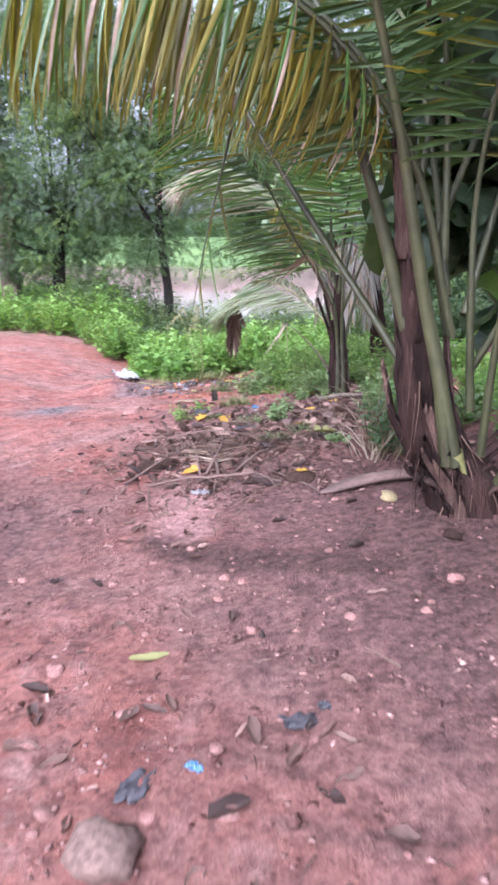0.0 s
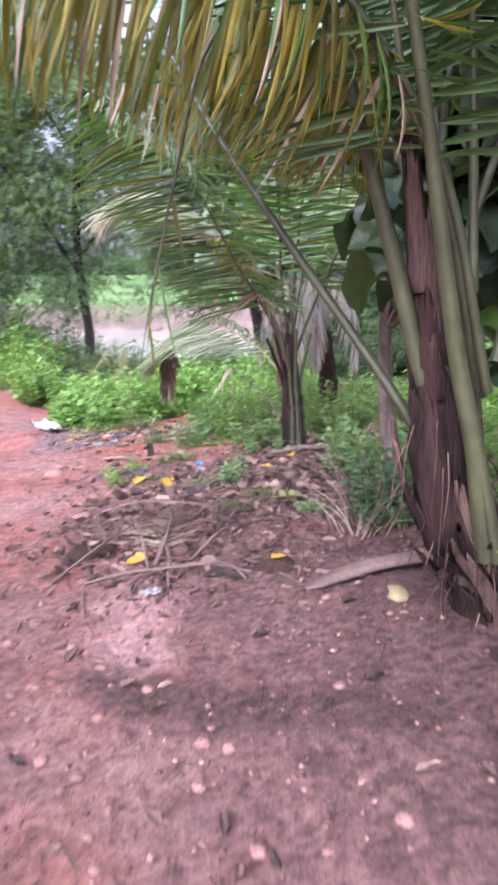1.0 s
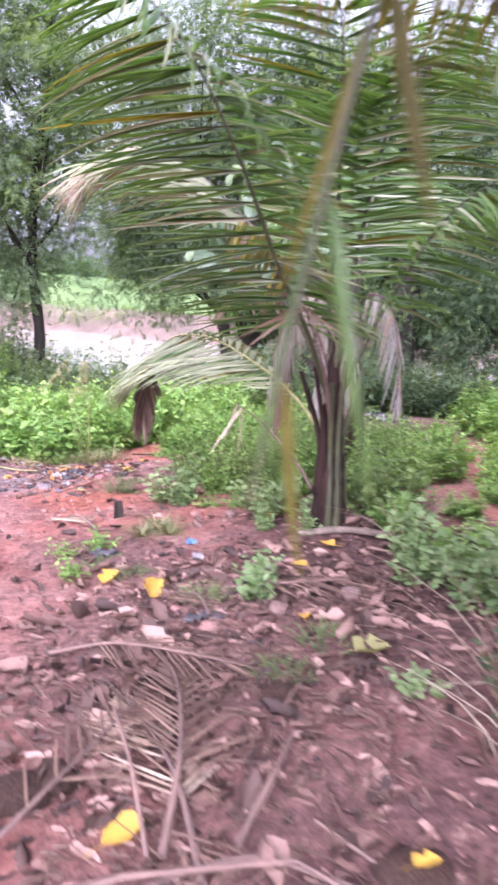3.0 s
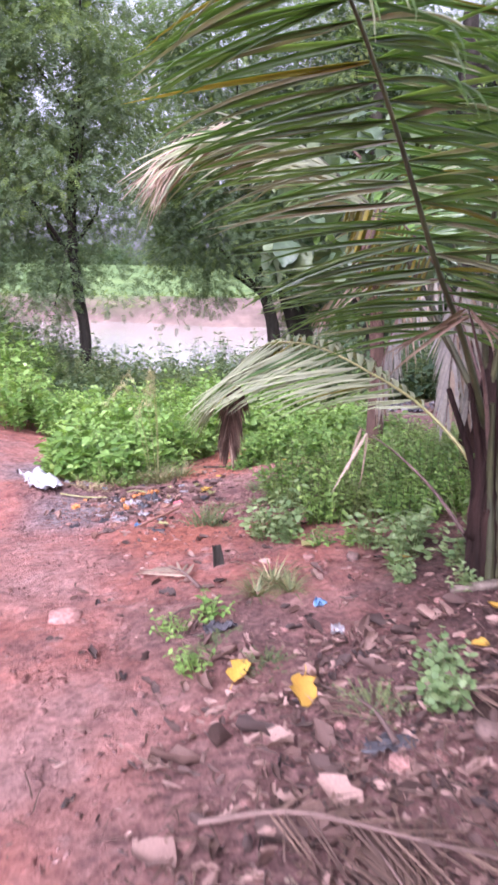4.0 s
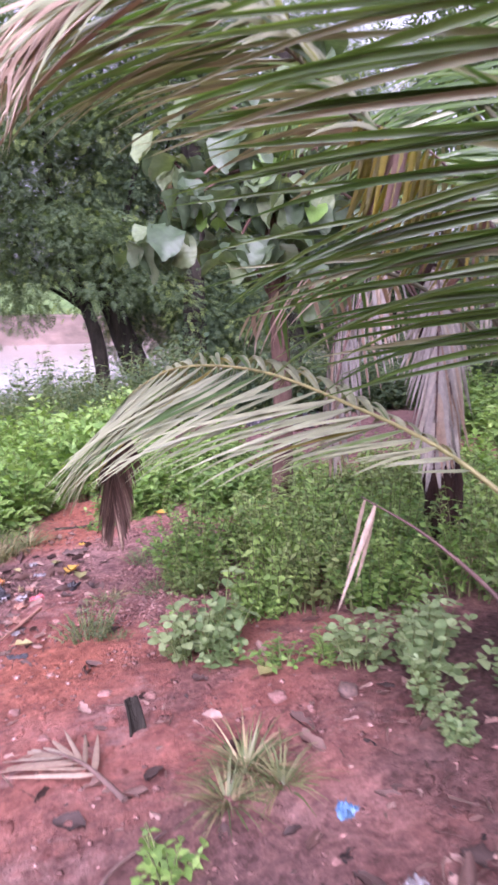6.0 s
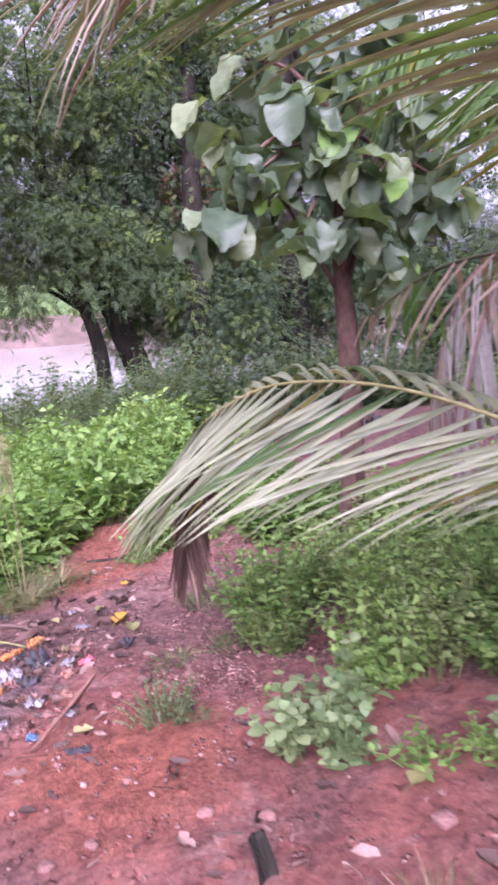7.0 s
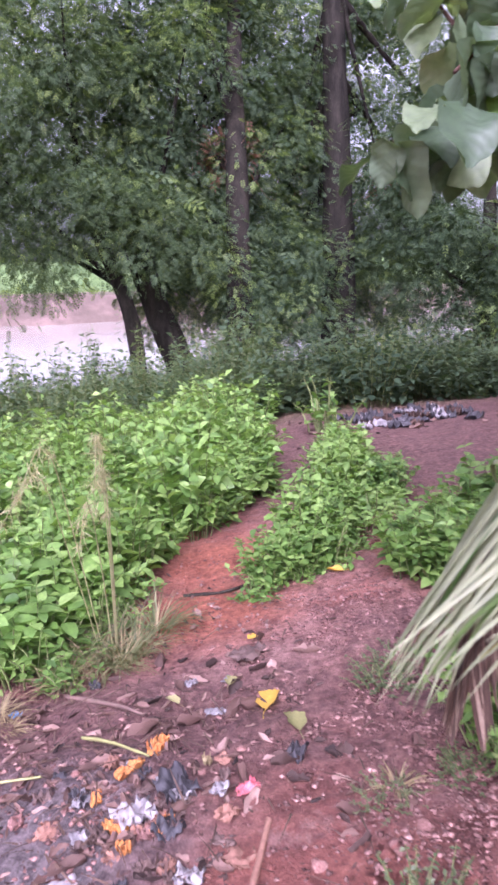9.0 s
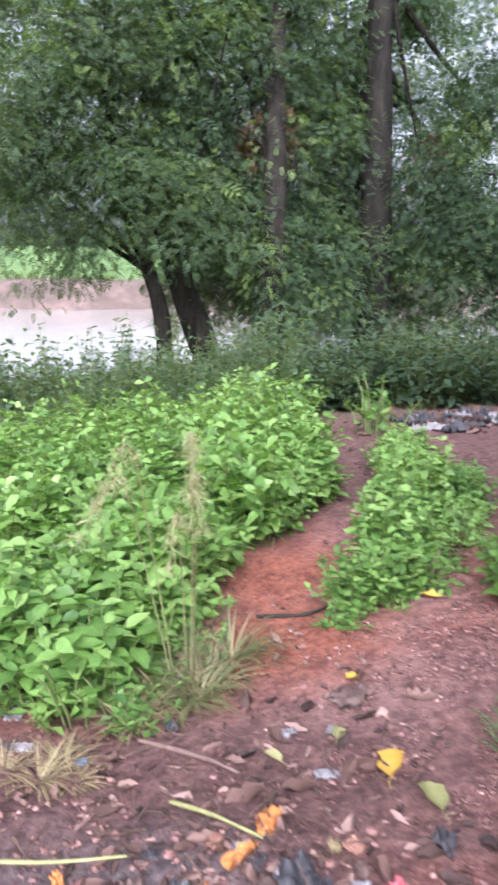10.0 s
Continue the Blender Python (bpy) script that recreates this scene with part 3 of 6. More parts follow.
    # shredded brown sheath hanging off the foot
    for i in range(40):
        a, z0 = rng.uniform(-3.0, 0.1), rng.uniform(0.05, 0.9)
        cx, cy = axis(z0)
        d = np.array([math.cos(a), math.sin(a), 0])
        r0 = np.interp(z0, [0, 0.5, 0.9], [0.24, 0.2, 0.17])
        foot = np.array([cx, cy, z0]) + d * r0
        ln = min(rng.uniform(0.12, 0.4), z0 + 0.2)
        pts = [foot, foot + d * 0.05 - np.array([0, 0, ln * 0.4]), foot + d * rng.uniform(0.02, 0.1) - np.array([0, 0, ln]) + rng.normal(0, 0.02, 3)]
        v, f = tube(smooth_curve(pts, 7) - base, np.linspace(0.012, 0.003, 7), 5, 0.35)
        part("fibre_strip", fast_mesh("fibre_strip", v, f, (FIBRE, FROND_BROWN, SHEATH)[i % 3]), palm)
    old = ((FROND_OLD, 0.84), (FROND_DRY, 0.04), (FROND_SHADED, 0.12))
    mixed = ((FROND_SHADED, 0.85), (FROND_OLD, 0.15))
    # over the road, its leaflets hanging in a curtain
    frond(palm, [(1.3, 4.1, 1.0), (1.05, 4.05, 1.9), (0.55, 3.95, 2.55), (-0.2, 3.85, 2.8), (-1.0, 3.75, 2.72), (-1.8, 3.65, 2.4)], 0.82, 82, 0.3, 2.2, (0.1, 0.3, 0.5), old, 0.03, seed=1, width=0.85, gone=0.0, label="arching frond with hanging yellow leaflets")
    frond(palm, [(1.3, 4.0, 1.0), (1.0, 3.85, 1.9), (0.45, 3.65, 2.5), (-0.3, 3.5, 2.7), (-1.1, 3.4, 2.5), (-1.7, 3.3, 2.1)], 0.7, 70, 0.3, 2.2, (0.1, 0.3, 0.5), ((FROND_OLD, 0.6), (FROND, 0.36), (FROND_DRY, 0.04)), 0.026, seed=13)
    frond(palm, [(1.25, 4.25, 0.9), (1.05, 4.6, 2.0), (0.65, 4.95, 2.6), (0.1, 5.2, 2.78), (-0.55, 5.45, 2.6)], 0.8, 80, 0.35, 2.0, (0.1, 0.3, 0.5), old, 0.026, seed=2, end=0.9)
    # low stalk that crosses towards the road's edge
    frond(palm, [(1.3, 4.2, 0.45), (0.98, 4.33, 0.97), (0.52, 4.62, 1.66), (0.18, 4.86, 2.2), (-0.12, 5.08, 2.75), (-0.5, 5.35, 3.3)], 0.6, 24, 0.66, 0.5, (0.2, 0.5, 0.8), mixed, 0.038, seed=3, gone=0.3)
    # thick green stalk before the trunk, rising overhead
    frond(palm, [(1.32, 3.97, 0.3), (1.24, 3.93, 0.75), (1.13, 3.9, 1.16), (1.0, 3.8, 1.69), (0.92, 3.72, 2.0), (0.72, 3.5, 2.6), (0.4, 3.1, 3.2), (0.0, 2.5, 3.6)], 0.75, 40, 0.55, 0.5, (0.5, 0.9), ((FROND_SHADED, 1.0),), 0.06, seed=4, label="thick green stalk with a pale clasping foot")
    frond(palm, [(1.13, 4.14, 0.85), (1.05, 4.13, 1.1), (0.91, 4.1, 1.56), (0.79, 4.05, 1.9), (0.58, 4.0, 2.5), (0.2, 4.2, 3.1), (-0.4, 4.7, 3.6)], 0.75, 36, 0.55, 0.8, (0.5, 0.9), mixed, 0.062, seed=5)
    frond(palm, [(1.5, 3.98, 0.35), (1.5, 3.88, 0.9), (1.53, 3.75, 1.4), (1.72, 3.5, 2.0), (2.1, 3.1, 2.6), (2.7, 2.6, 2.8)], 0.7, 34, 0.5, 0.5, (0.5, 0.9), mixed, 0.03, seed=6)
    frond(palm, [(1.6, 3.95, 0.2), (1.72, 3.7, 0.7), (1.8, 3.5, 1.3), (2.1, 3.1, 2.1), (2.6, 2.7, 2.5)], 0.65, 30, 0.5, 0.6, (0.5, 0.9), mixed, 0.032, seed=7)
    frond(palm, [(1.3, 4.2, 1.2), (1.2, 4.5, 2.1), (1.1, 5.0, 2.8), (1.0, 5.8, 3.1), (0.9, 6.6, 2.9)], 0.7, 40, 0.35, 1.2, (0.3, 0.6), mixed, 0.028, seed=8)
    frond(palm, [(1.4, 4.2, 1.1), (1.7, 4.5, 2.0), (2.2, 5.0, 2.6), (2.9, 5.6, 2.6)], 0.7, 36, 0.35, 0.8, (0.4, 0.8), mixed, 0.028, seed=9)
    frond(palm, [(1.25, 4.1, 1.4), (1.2, 4.1, 2.3), (1.0, 3.8, 3.2), (0.9, 3.2, 3.8)], 0.75, 36, 0.3, 0.6, (0.5, 0.9), ((FROND_SHADED, 1.0),), 0.028, seed=10)
    frond(palm, [(1.12, 4.2, 1.2), (1.05, 4.2, 1.6), (0.98, 4.18, 2.0), (0.85, 4.1, 2.6), (0.6, 3.9, 3.2)], 0.7, 30, 0.55, 0.5, (0.5, 0.9), mixed, 0.04, seed=14)
    frond(palm, [(1.42, 3.98, 0.6), (1.36, 3.9, 1.2), (1.34, 3.85, 1.8), (1.4, 3.6, 2.5), (1.5, 3.2, 3.1)], 0.7, 30, 0.55, 0.5, (0.5, 0.9), mixed, 0.03, seed=15)
    # extra fronds added over the right side to shade the palm
    for i, pts in enumerate(([(1.2, 4.2, 1.5), (1.6, 4.4, 2.4), (2.2, 4.7, 2.9), (2.9, 5.0, 2.8)], 
                             [(1.1, 4.2, 1.7), (1.3, 4.6, 2.7), (1.6, 5.2, 3.3), (2.0, 6.0, 3.4)], [(1.4, 4.0, 0.8), (1.75, 3.8, 1.5), (2.2, 3.6, 2.0), (2.8, 3.4, 2.1)])):
        frond(palm, pts, 0.8, 55, 0.3, 0.7, (0.4, 0.8), mixed, 0.026, seed=50 + i)
    # broken tip hanging down at the road's edge
    frond(palm, [(0.3, 4.45, 2.6), (0.14, 4.42, 2.35), (0.03, 4.36, 1.9), (-0.06, 4.3, 1.5), (-0.13, 4.25, 1.12)], 0.4, 3, 0.5, 3.0, (0.1, 0.2), ((FROND, 0.5), (FROND_OLD, 0.5)), 0.016, seed=11, label="broken frond tip hanging straight down")


def build_palm_by_bank():
    """The slim palm further on, with the low arched frond."""
    bx, by = 1.06, 8.4
    palm = thing("coconut_palm", on_ground(bx, by, -0.03), "slim young coconut palm with a low arching green frond", "palm tree")
    palm_trunk(palm, [(bx, by, -0.25), (bx - 0.02, by + 0.02, 0.15), (bx - 0.04, by + 0.04, 0.5), (bx - 0.06, by + 0.06, 0.85), (bx - 0.08, by + 0.08, 1.2)], [0.125, 0.105, 0.085, 0.055, 0.025], SHEATH, 5)
    for i, (a, z1, lean) in enumerate(((-2.5, 1.0, 0.13), (-1.2, 1.05, 0.07), (-0.2, 1.0, 0.15), (3.0, 0.95, 0.16), (-1.8, 0.9, 0.1))):
        c, s = math.cos(a), math.sin(a)
        pts = [(bx - 0.01 + 0.1 * c, by + 0.01 + 0.1 * s, -0.15), (bx - 0.02 + 0.09 * c, by + 0.02 + 0.09 * s, 0.15), (bx - 0.04 + 0.078 * c, by + 0.04 + 0.078 * s, 0.5 * z1), (bx - 0.07 + (0.06 + lean) * c, by + 0.06 + (0.06 + lean) * s, z1)]
        base = np.array(palm.matrix_basis.translation)
        part("stalk_base", fast_mesh("stalk_base", *tube(smooth_curve(pts, 10) - base, np.linspace(0.045, 0.022, 10), 8, 0.7), (SHEATH, PETIOLE, PETIOLE)[i % 3]), palm)
    for i, (r, z0, z1, a) in enumerate(((0.12, -0.15, 0.3, -1.9), (0.115, -0.1, 0.38, -0.4), (0.098, 0.1, 0.62, -2.6), (0.09, 0.2, 0.65, 2.2), (0.075, 0.4, 0.85, -1.5))):
        sheath(palm, (bx - 0.04, by + 0.03), r, z0, z1, a, 1.3, 0.012, (SHEATH, FIBRE)[i % 2], seed=60 + i)
    green = ((FROND, 0.86), (FROND_PALE, 0.12), (FROND_OLD, 0.02))
    frond(palm, [(1.0, 8.45, 0.7), (0.74, 8.22, 1.22), (0.46, 7.94, 1.63), (0.13, 7.63, 2.2), (-0.22, 7.25, 2.62), (-0.7, 6.8, 2.85)], 0.98, 120, 0.24, 0.5, (0.2, 0.45, 0.8), green, 0.026, seed=21, width=0.6, label="tall green frond leaning over the path")
    frond(palm, [(1.02, 8.45, 0.3), (0.95, 8.6, 0.54), (0.75, 8.91, 0.79), (0.53, 9.28, 0.94), (0.25, 9.75, 1.07), (-0.02, 10.2, 1.06), (-0.2, 10.5, 0.92), (-0.29, 10.66, 0.78)], 0.98, 136, 0.28, 0.6, (0.12, 0.25, 0.4), ((FROND, 0.1), (FROND_PALE, 0.84), (FROND_OLD, 0.06)), 0.017, YELLOW_STALK, seed=22, label="low arching frond with long drooping leaflets", sweep=0.87, short_tip=0.95, width=0.6, even=True, far=-0.3)
    frond(palm, [(-0.28, 10.62, 0.72), (-0.31, 10.67, 0.55), (-0.32, 10.7, 0.38), (-0.31, 10.72, 0.15)], 0.4, 84, 0.0, 3.0, (0.05, 0.2), ((FROND_BROWN, 0.85), (FROND_DRY, 0.15)), 0.012, PETIOLE_DRY, seed=23, label="withered brown frond end hanging down", short_tip=0.9)
    frond(palm, [(0.97, 8.5, 0.85), (0.54, 8.8, 1.72), (0.22, 8.9, 2.08), (-0.1, 8.9, 2.3), (-0.46, 8.88, 2.38), (-0.8, 8.85, 2.25)], 1.0, 70, 0.28, 0.34, (0.25, 0.5, 0.8), ((FROND, 0.18), (FROND_PALE, 0.78), (FROND_OLD, 0.02), (FROND_DRY, 0.02)), 0.022, seed=24, tip=FROND_DRY, label="long green frond with a dry curled tip", sweep=0.8, short_tip=0.6, width=0.62)
    frond(palm, [(1.02, 8.5, -0.02), (0.82, 8.68, 0.28), (0.6, 8.84, 0.5), (0.39, 8.98, 0.64)], 0.5, 2, 0.92, 3.0, (0.1, 0.2), ((FROND_DRY, 0.5), (FROND_BROWN, 0.5)), 0.018, PETIOLE_DRY, seed=25, label="bare dry stalk with a few hanging brown leaflets")
    frond(palm, [(1.0, 8.5, 0.9), (0.76, 8.6, 1.5), (0.5, 8.68, 1.85), (0.2, 8.72, 1.98)], 0.5, 24, 0.45, 2.0, (0.2, 0.4), ((FROND_OLD, 0.75), (FROND_BROWN, 0.25)), 0.016, PETIOLE_DRY, seed=33, label="old frond with hanging yellow-brown leaflets")
    frond(palm, [(1.0, 8.5, 0.9), (0.9, 8.4, 1.5), (0.85, 8.2, 2.2), (0.7, 7.8, 2.9), (0.4, 7.2, 3.3)], 0.8, 70, 0.3, 0.3, (0.4, 0.8), green, 0.024, seed=26)
    frond(palm, [(1.02, 8.55, 0.9), (1.05, 8.8, 1.6), (1.1, 9.3, 2.2), (1.1, 10.0, 2.4), (1.1, 10.6, 2.2)], 0.75, 46, 0.3, 0.6, (0.4, 0.8), green, 0.022, seed=27)
    frond(palm, [(1.03, 8.5, 1.0), (1.2, 8.8, 1.8), (1.4, 9.3, 2.5), (1.6, 10.0, 2.9)], 0.85, 60, 0.3, 0.4, (0.4, 0.8), green, 0.022, seed=31)
    frond(palm, [(1.0, 8.45, 1.0), (1.05, 8.3, 1.9), (1.1, 8.0, 2.6), (1.2, 7.5, 3.0)], 0.85, 60, 0.3, 0.4, (0.4, 0.8), green, 0.022, seed=32)
    frond(palm, [(1.05, 8.45, 0.8), (1.3, 8.3, 1.5), (1.6, 8.0, 2.1), (2.1, 7.6, 2.4)], 0.75, 44, 0.3, 0.5, (0.4, 0.8), green, 0.022, seed=28)
    frond(palm, [(1.0, 8.5, 0.8), (0.8, 8.8, 1.25), (0.62, 9.2, 1.5), (0.45, 9.7, 1.5), (0.3, 10.1, 1.3)], 0.45, 12, 0.5, 0.9, (0.4, 0.8), ((FROND, 0.5), (FROND_DRY, 0.5)), 0.018, seed=29)
    frond(palm, [(1.0, 8.4, 0.6), (0.86, 8.2, 1.0), (0.7, 8.0, 1.3), (0.62, 7.9, 1.42)], 0.5, 5, 0.8, 0.8, (0.4, 0.8), ((FROND_DRY, 1.0),), 0.018, PETIOLE_DRY, seed=30)


build_palm_by_road()
build_palm_by_bank()


# ---- trees ----
def spray_shape():
    """A feathered neem leaf of length 1: paired pointed leaflets as quads."""
    v, f = [], []
    items = [(0.16 + 0.25 * i, s) for i in range(3) for s in (-1, 1)] + [(0.84, 0)]
    for x, s in items:
        ln = 0.34 if s else 0.26
        d = np.array([0.62, 0.78 * s, -0.12]) if s else np.array([1.0, 0, -0.1])
        d /= np.linalg.norm(d)
        side = np.cross((0, 0, 1.0), d)
        p, at = np.array([x, 0.0, -0.12 * x * x]), len(v)
        v += [p, p + d * ln * 0.42 + side * 0.072, p + d * ln, p + d * ln * 0.42 - side * 0.072]
        f.append((at, at + 1, at + 2, at + 3))
    return np.array(v), np.array(f)


SPRAY = spray_shape()


def neem_tree(trunk, radii, centre, size, clumps, per, seed, label, leaf=(0.15, 0.27), low=-1.0, young=0.05, dead=0.0, skirt=0, puff=1.0, leaves=NEEM, drape=()):
    """A tree: a bent trunk with limbs, and a crown of feathered leaves in uneven clumps."""
    rng = np.random.default_rng(seed)
    base = np.array(trunk[0], float)
    tree = thing("neem_tree", tuple(base), label, "tree", "neem trees along the river bank")
    path = smooth_curve(trunk, 18) - base
    rad = np.interp(np.linspace(0, 1, 18), np.linspace(0, 1, len(radii)), radii)
    v, f = tube(path, rad, 12, 1.0, rng, 0.08)
    part("trunk", fast_mesh("trunk", v, f, BARK), tree)
    c, s = np.array(centre) - base, np.array(size)
    spots = []
    while len(spots) < clumps:
        p = rng.uniform(-1, 1, 3)
        r = np.linalg.norm(p)
        if 0.35 < r < 1 and p[2] > low:
            spots.append(c + p * s * rng.uniform(0.8, 1.08))
    for _ in range(skirt):
        w, k = rng.uniform(0, 2 * math.pi), rng.uniform(0.3, 1)
        spots.append(np.array([c[0] + s[0] * k * math.cos(w), c[1] + s[1] * k * math.sin(w), rng.uniform(0.4, 2.6) * puff]))
    for x0, x1, y0, y1, z0, z1, k in drape:
        spots += [np.array([rng.uniform(x0, x1), rng.uniform(y0, y1), rng.uniform(z0, z1)]) - base for _ in range(k)]
    spots = np.array(spots)
    for i in rng.choice(clumps, min(9, clumps), replace=False):
        j = rng.integers(8, 18)
        a, b = path[j], spots[i]
        m = (a + b) / 2 + rng.normal(0, 0.2, 3)
        v, f = tube(smooth_curve([a, m, b], 10), np.linspace(rad[j] * 0.5, 0.015, 10), 7, 1.0, rng, 0.06)
        part("limb", fast_mesh("limb", v, f, BARK), tree)
    # lighter young-leaf clumps also stand in for the crown's lit parts
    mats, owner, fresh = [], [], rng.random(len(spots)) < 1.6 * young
    for k, p in enumerate(spots):
        n = int(1.5 * per * rng.uniform(0.5, 1.4))
        d = rng.normal(0, 1, (n, 3))
        d /= np.linalg.norm(d, axis=1)[:, None]
        q = p + d * rng.uniform(0.15, 1, (n, 1)) ** 0.6 * np.array([0.8, 0.8, 0.62]) * puff * rng.uniform(0.7, 1.2)
        along = d * np.array([1, 1, 0.4]) + np.array([0, 0, -0.45]) + rng.normal(0, 0.3, (n, 3))
        owner += [fresh[k]] * n
        mats.append(frames(q, along, np.array([[0, 0, 1.0]]) + rng.normal(0, 0.35, (n, 3)), rng.uniform(leaf[0], leaf[1], n)))
    n = 5 * len(spots)
    owner = np.array(owner + [False] * n)
    d = rng.normal(0, 1, (n, 3))
    d /= np.linalg.norm(d, axis=1)[:, None]
    q = spots[rng.integers(0, len(spots), n)] * 0.8 + c * 0.2 + d * rng.uniform(0, 0.6 * puff, (n, 1))
    mats.append(frames(q, d * np.array([1, 1, 0.4]) + np.array([0, 0, -0.45]), np.array([[0, 0, 1.0]]) + rng.normal(0, 0.5, (n, 3)), rng.uniform(0.36, 0.55, n) * puff))
    mats = np.concatenate(mats)
    pick = np.repeat(0, len(mats))
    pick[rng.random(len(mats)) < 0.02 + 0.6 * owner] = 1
    if dead:
        spot = c + np.array([0.2, -0.5, -0.1]) * s
        pick[(np.linalg.norm(mats[:, :, 3] - spot, axis=1) < 1.0) & (rng.random(len(mats)) < dead)] = 2
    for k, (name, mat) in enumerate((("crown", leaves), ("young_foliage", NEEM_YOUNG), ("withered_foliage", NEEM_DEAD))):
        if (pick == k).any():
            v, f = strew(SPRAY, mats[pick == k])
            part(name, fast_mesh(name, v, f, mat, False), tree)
    return tree


def g(x, y):
    return float(ground_base(x, y)) - 0.1


neem_tree([(2.27, 29.9, g(2.27, 29.9)), (2.41, 29.9, -1.38), (2.31, 29.9, -0.02), (2.03, 30.2, 1.17), (1.35, 31.44, 3.88), (1.35, 31.61, 7.96)], [0.25, 0.23, 0.21, 0.19, 0.16, 0.08],
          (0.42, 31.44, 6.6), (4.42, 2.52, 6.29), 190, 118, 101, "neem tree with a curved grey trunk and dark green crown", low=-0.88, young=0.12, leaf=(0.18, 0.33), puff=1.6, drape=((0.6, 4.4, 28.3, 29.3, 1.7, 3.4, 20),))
neem_tree([(3.85, 30.6, g(3.85, 30.6)), (3.75, 30.6, -1.21), (3.25, 30.6, 0.15), (2.75, 30.9, 1.85), (2.71, 32.29, 3.88), (3.22, 32.46, 7.62)], [0.5, 0.43, 0.38, 0.34, 0.3, 0.13],
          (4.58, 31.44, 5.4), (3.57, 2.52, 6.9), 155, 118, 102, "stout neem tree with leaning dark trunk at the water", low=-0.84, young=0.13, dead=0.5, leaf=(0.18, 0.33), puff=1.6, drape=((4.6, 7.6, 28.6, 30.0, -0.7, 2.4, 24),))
neem_tree([(5.1, 29.1, g(5.1, 29.1)), (5.15, 29.1, 1.5), (5.2, 29.3, 4.2), (5.8, 31.0, 9.5)], [0.4, 0.33, 0.3, 0.15],
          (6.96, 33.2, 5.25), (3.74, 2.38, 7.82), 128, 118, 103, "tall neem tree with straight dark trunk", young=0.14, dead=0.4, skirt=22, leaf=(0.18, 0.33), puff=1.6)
neem_tree([(8.9, 30.76, g(8.9, 30.76)), (8.85, 30.59, 0.82), (8.7, 30.42, 4.22), (8.5, 30.42, 10.17)], [0.58, 0.51, 0.45, 0.24],
          (10.1, 32.4, 5.25), (4.08, 2.1, 7.99), 165, 118, 104, "tall dense neem tree behind the rubbish heap", young=0.13, dead=0.3, skirt=28, leaf=(0.18, 0.33), puff=1.6)
neem_tree([(12.9, 28.72, g(12.9, 28.72)), (12.74, 28.55, 0.82), (12.57, 28.38, 4.22)], [0.4, 0.32, 0.13],
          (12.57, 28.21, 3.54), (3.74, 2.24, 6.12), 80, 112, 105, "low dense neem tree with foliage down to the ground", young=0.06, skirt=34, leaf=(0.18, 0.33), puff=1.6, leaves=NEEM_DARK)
neem_tree([(9.4, 18.0, g(9.4, 18)), (9.3, 17.9, 1.2), (9.2, 17.8, 3.4)], [0.25, 0.2, 0.08],
          (9.0, 17.8, 3.2), (2.4, 2.0, 3.6), 60, 60, 106, "leafy green tree beyond the palms", young=0.3)
neem_tree([(-3.0, 22.5, g(-3.0, 22.5)), (-3.0, 22.5, 0.3), (-3.15, 22.5, 1.4), (-3.25, 22.6, 3.0), (-3.15, 22.7, 5.5)], [0.17, 0.13, 0.12, 0.1, 0.04],
          (-3.9, 22.7, 5.0), (2.6, 1.8, 4.9), 215, 74, 107, "slender neem tree with a thin upright trunk", low=-0.94, young=0.08)
neem_tree([(-6.6, 23.5, g(-6.6, 23.5)), (-6.5, 23.5, 1.4), (-6.6, 23.5, 3.5)], [0.22, 0.18, 0.08],
          (-6.8, 23.6, 4.8), (2.8, 2.0, 5.3), 210, 70, 108, "broad dark green neem tree beside the road", young=0.08)
neem_tree([(5.6, 13.5, g(5.6, 13.5)), (5.5, 13.5, 1.2), (5.3, 13.4, 2.6), (5.1, 13.3, 3.8)], [0.16, 0.13, 0.1, 0.05],
          (4.9, 13.2, 3.9), (1.7, 1.5, 1.8), 64, 60, 110, "leafy tree standing behind the palms", young=0.15)
neem_tree([(-10.5, 24.5, g(-10.5, 24.5)), (-10.4, 24.5, 1.4), (-10.6, 24.5, 3.5)], [0.22, 0.18, 0.08],
          (-10.4, 24.5, 4.0), (2.8, 2.2, 4.1), 90, 60, 109, "broad green tree beside the road", young=0.12)


# ---- broad-leaved trees ----
def big_leaf(seed):
    """A broad blunt leaf of length 1 with a wavy blade and a short stalk."""
    rng = np.random.default_rng(seed)
    v, f, rows, cols = [], [], 9, 7
    for i in range(rows):
        u = i / (rows - 1)
        w = 0.02 + 0.40 * math.sin(math.pi * (0.05 + 0.93 * u) ** 0.85) ** 0.6
        w = 0.012 if i == 0 else w
        for j in range(cols):
            k = j / (cols - 1) * 2 - 1
            wav = 0.085 * math.sin(10 * u + 2.5 * k + seed) * abs(k) + 0.012 * math.cos(u * 40) * abs(k)
            v.append((0.12 + 0.88 * u if i else 0.0, w * k, -0.3 * u * u + 0.16 * abs(k) ** 1.3 * w * 2 + wav + rng.normal(0, 0.004)))
    for i in range(rows - 1):
        for j in range(cols - 1):
            a = i * cols + j
            f.append((a, a + cols, a + cols + 1, a + 1))
    return np.array(v), np.array(f)


BIG_LEAVES = {mat.name: [fast_mesh("leaf", *big_leaf(s), mat) for s in range(4)] for mat in (BROAD, BROAD_SHADED, WEED)}


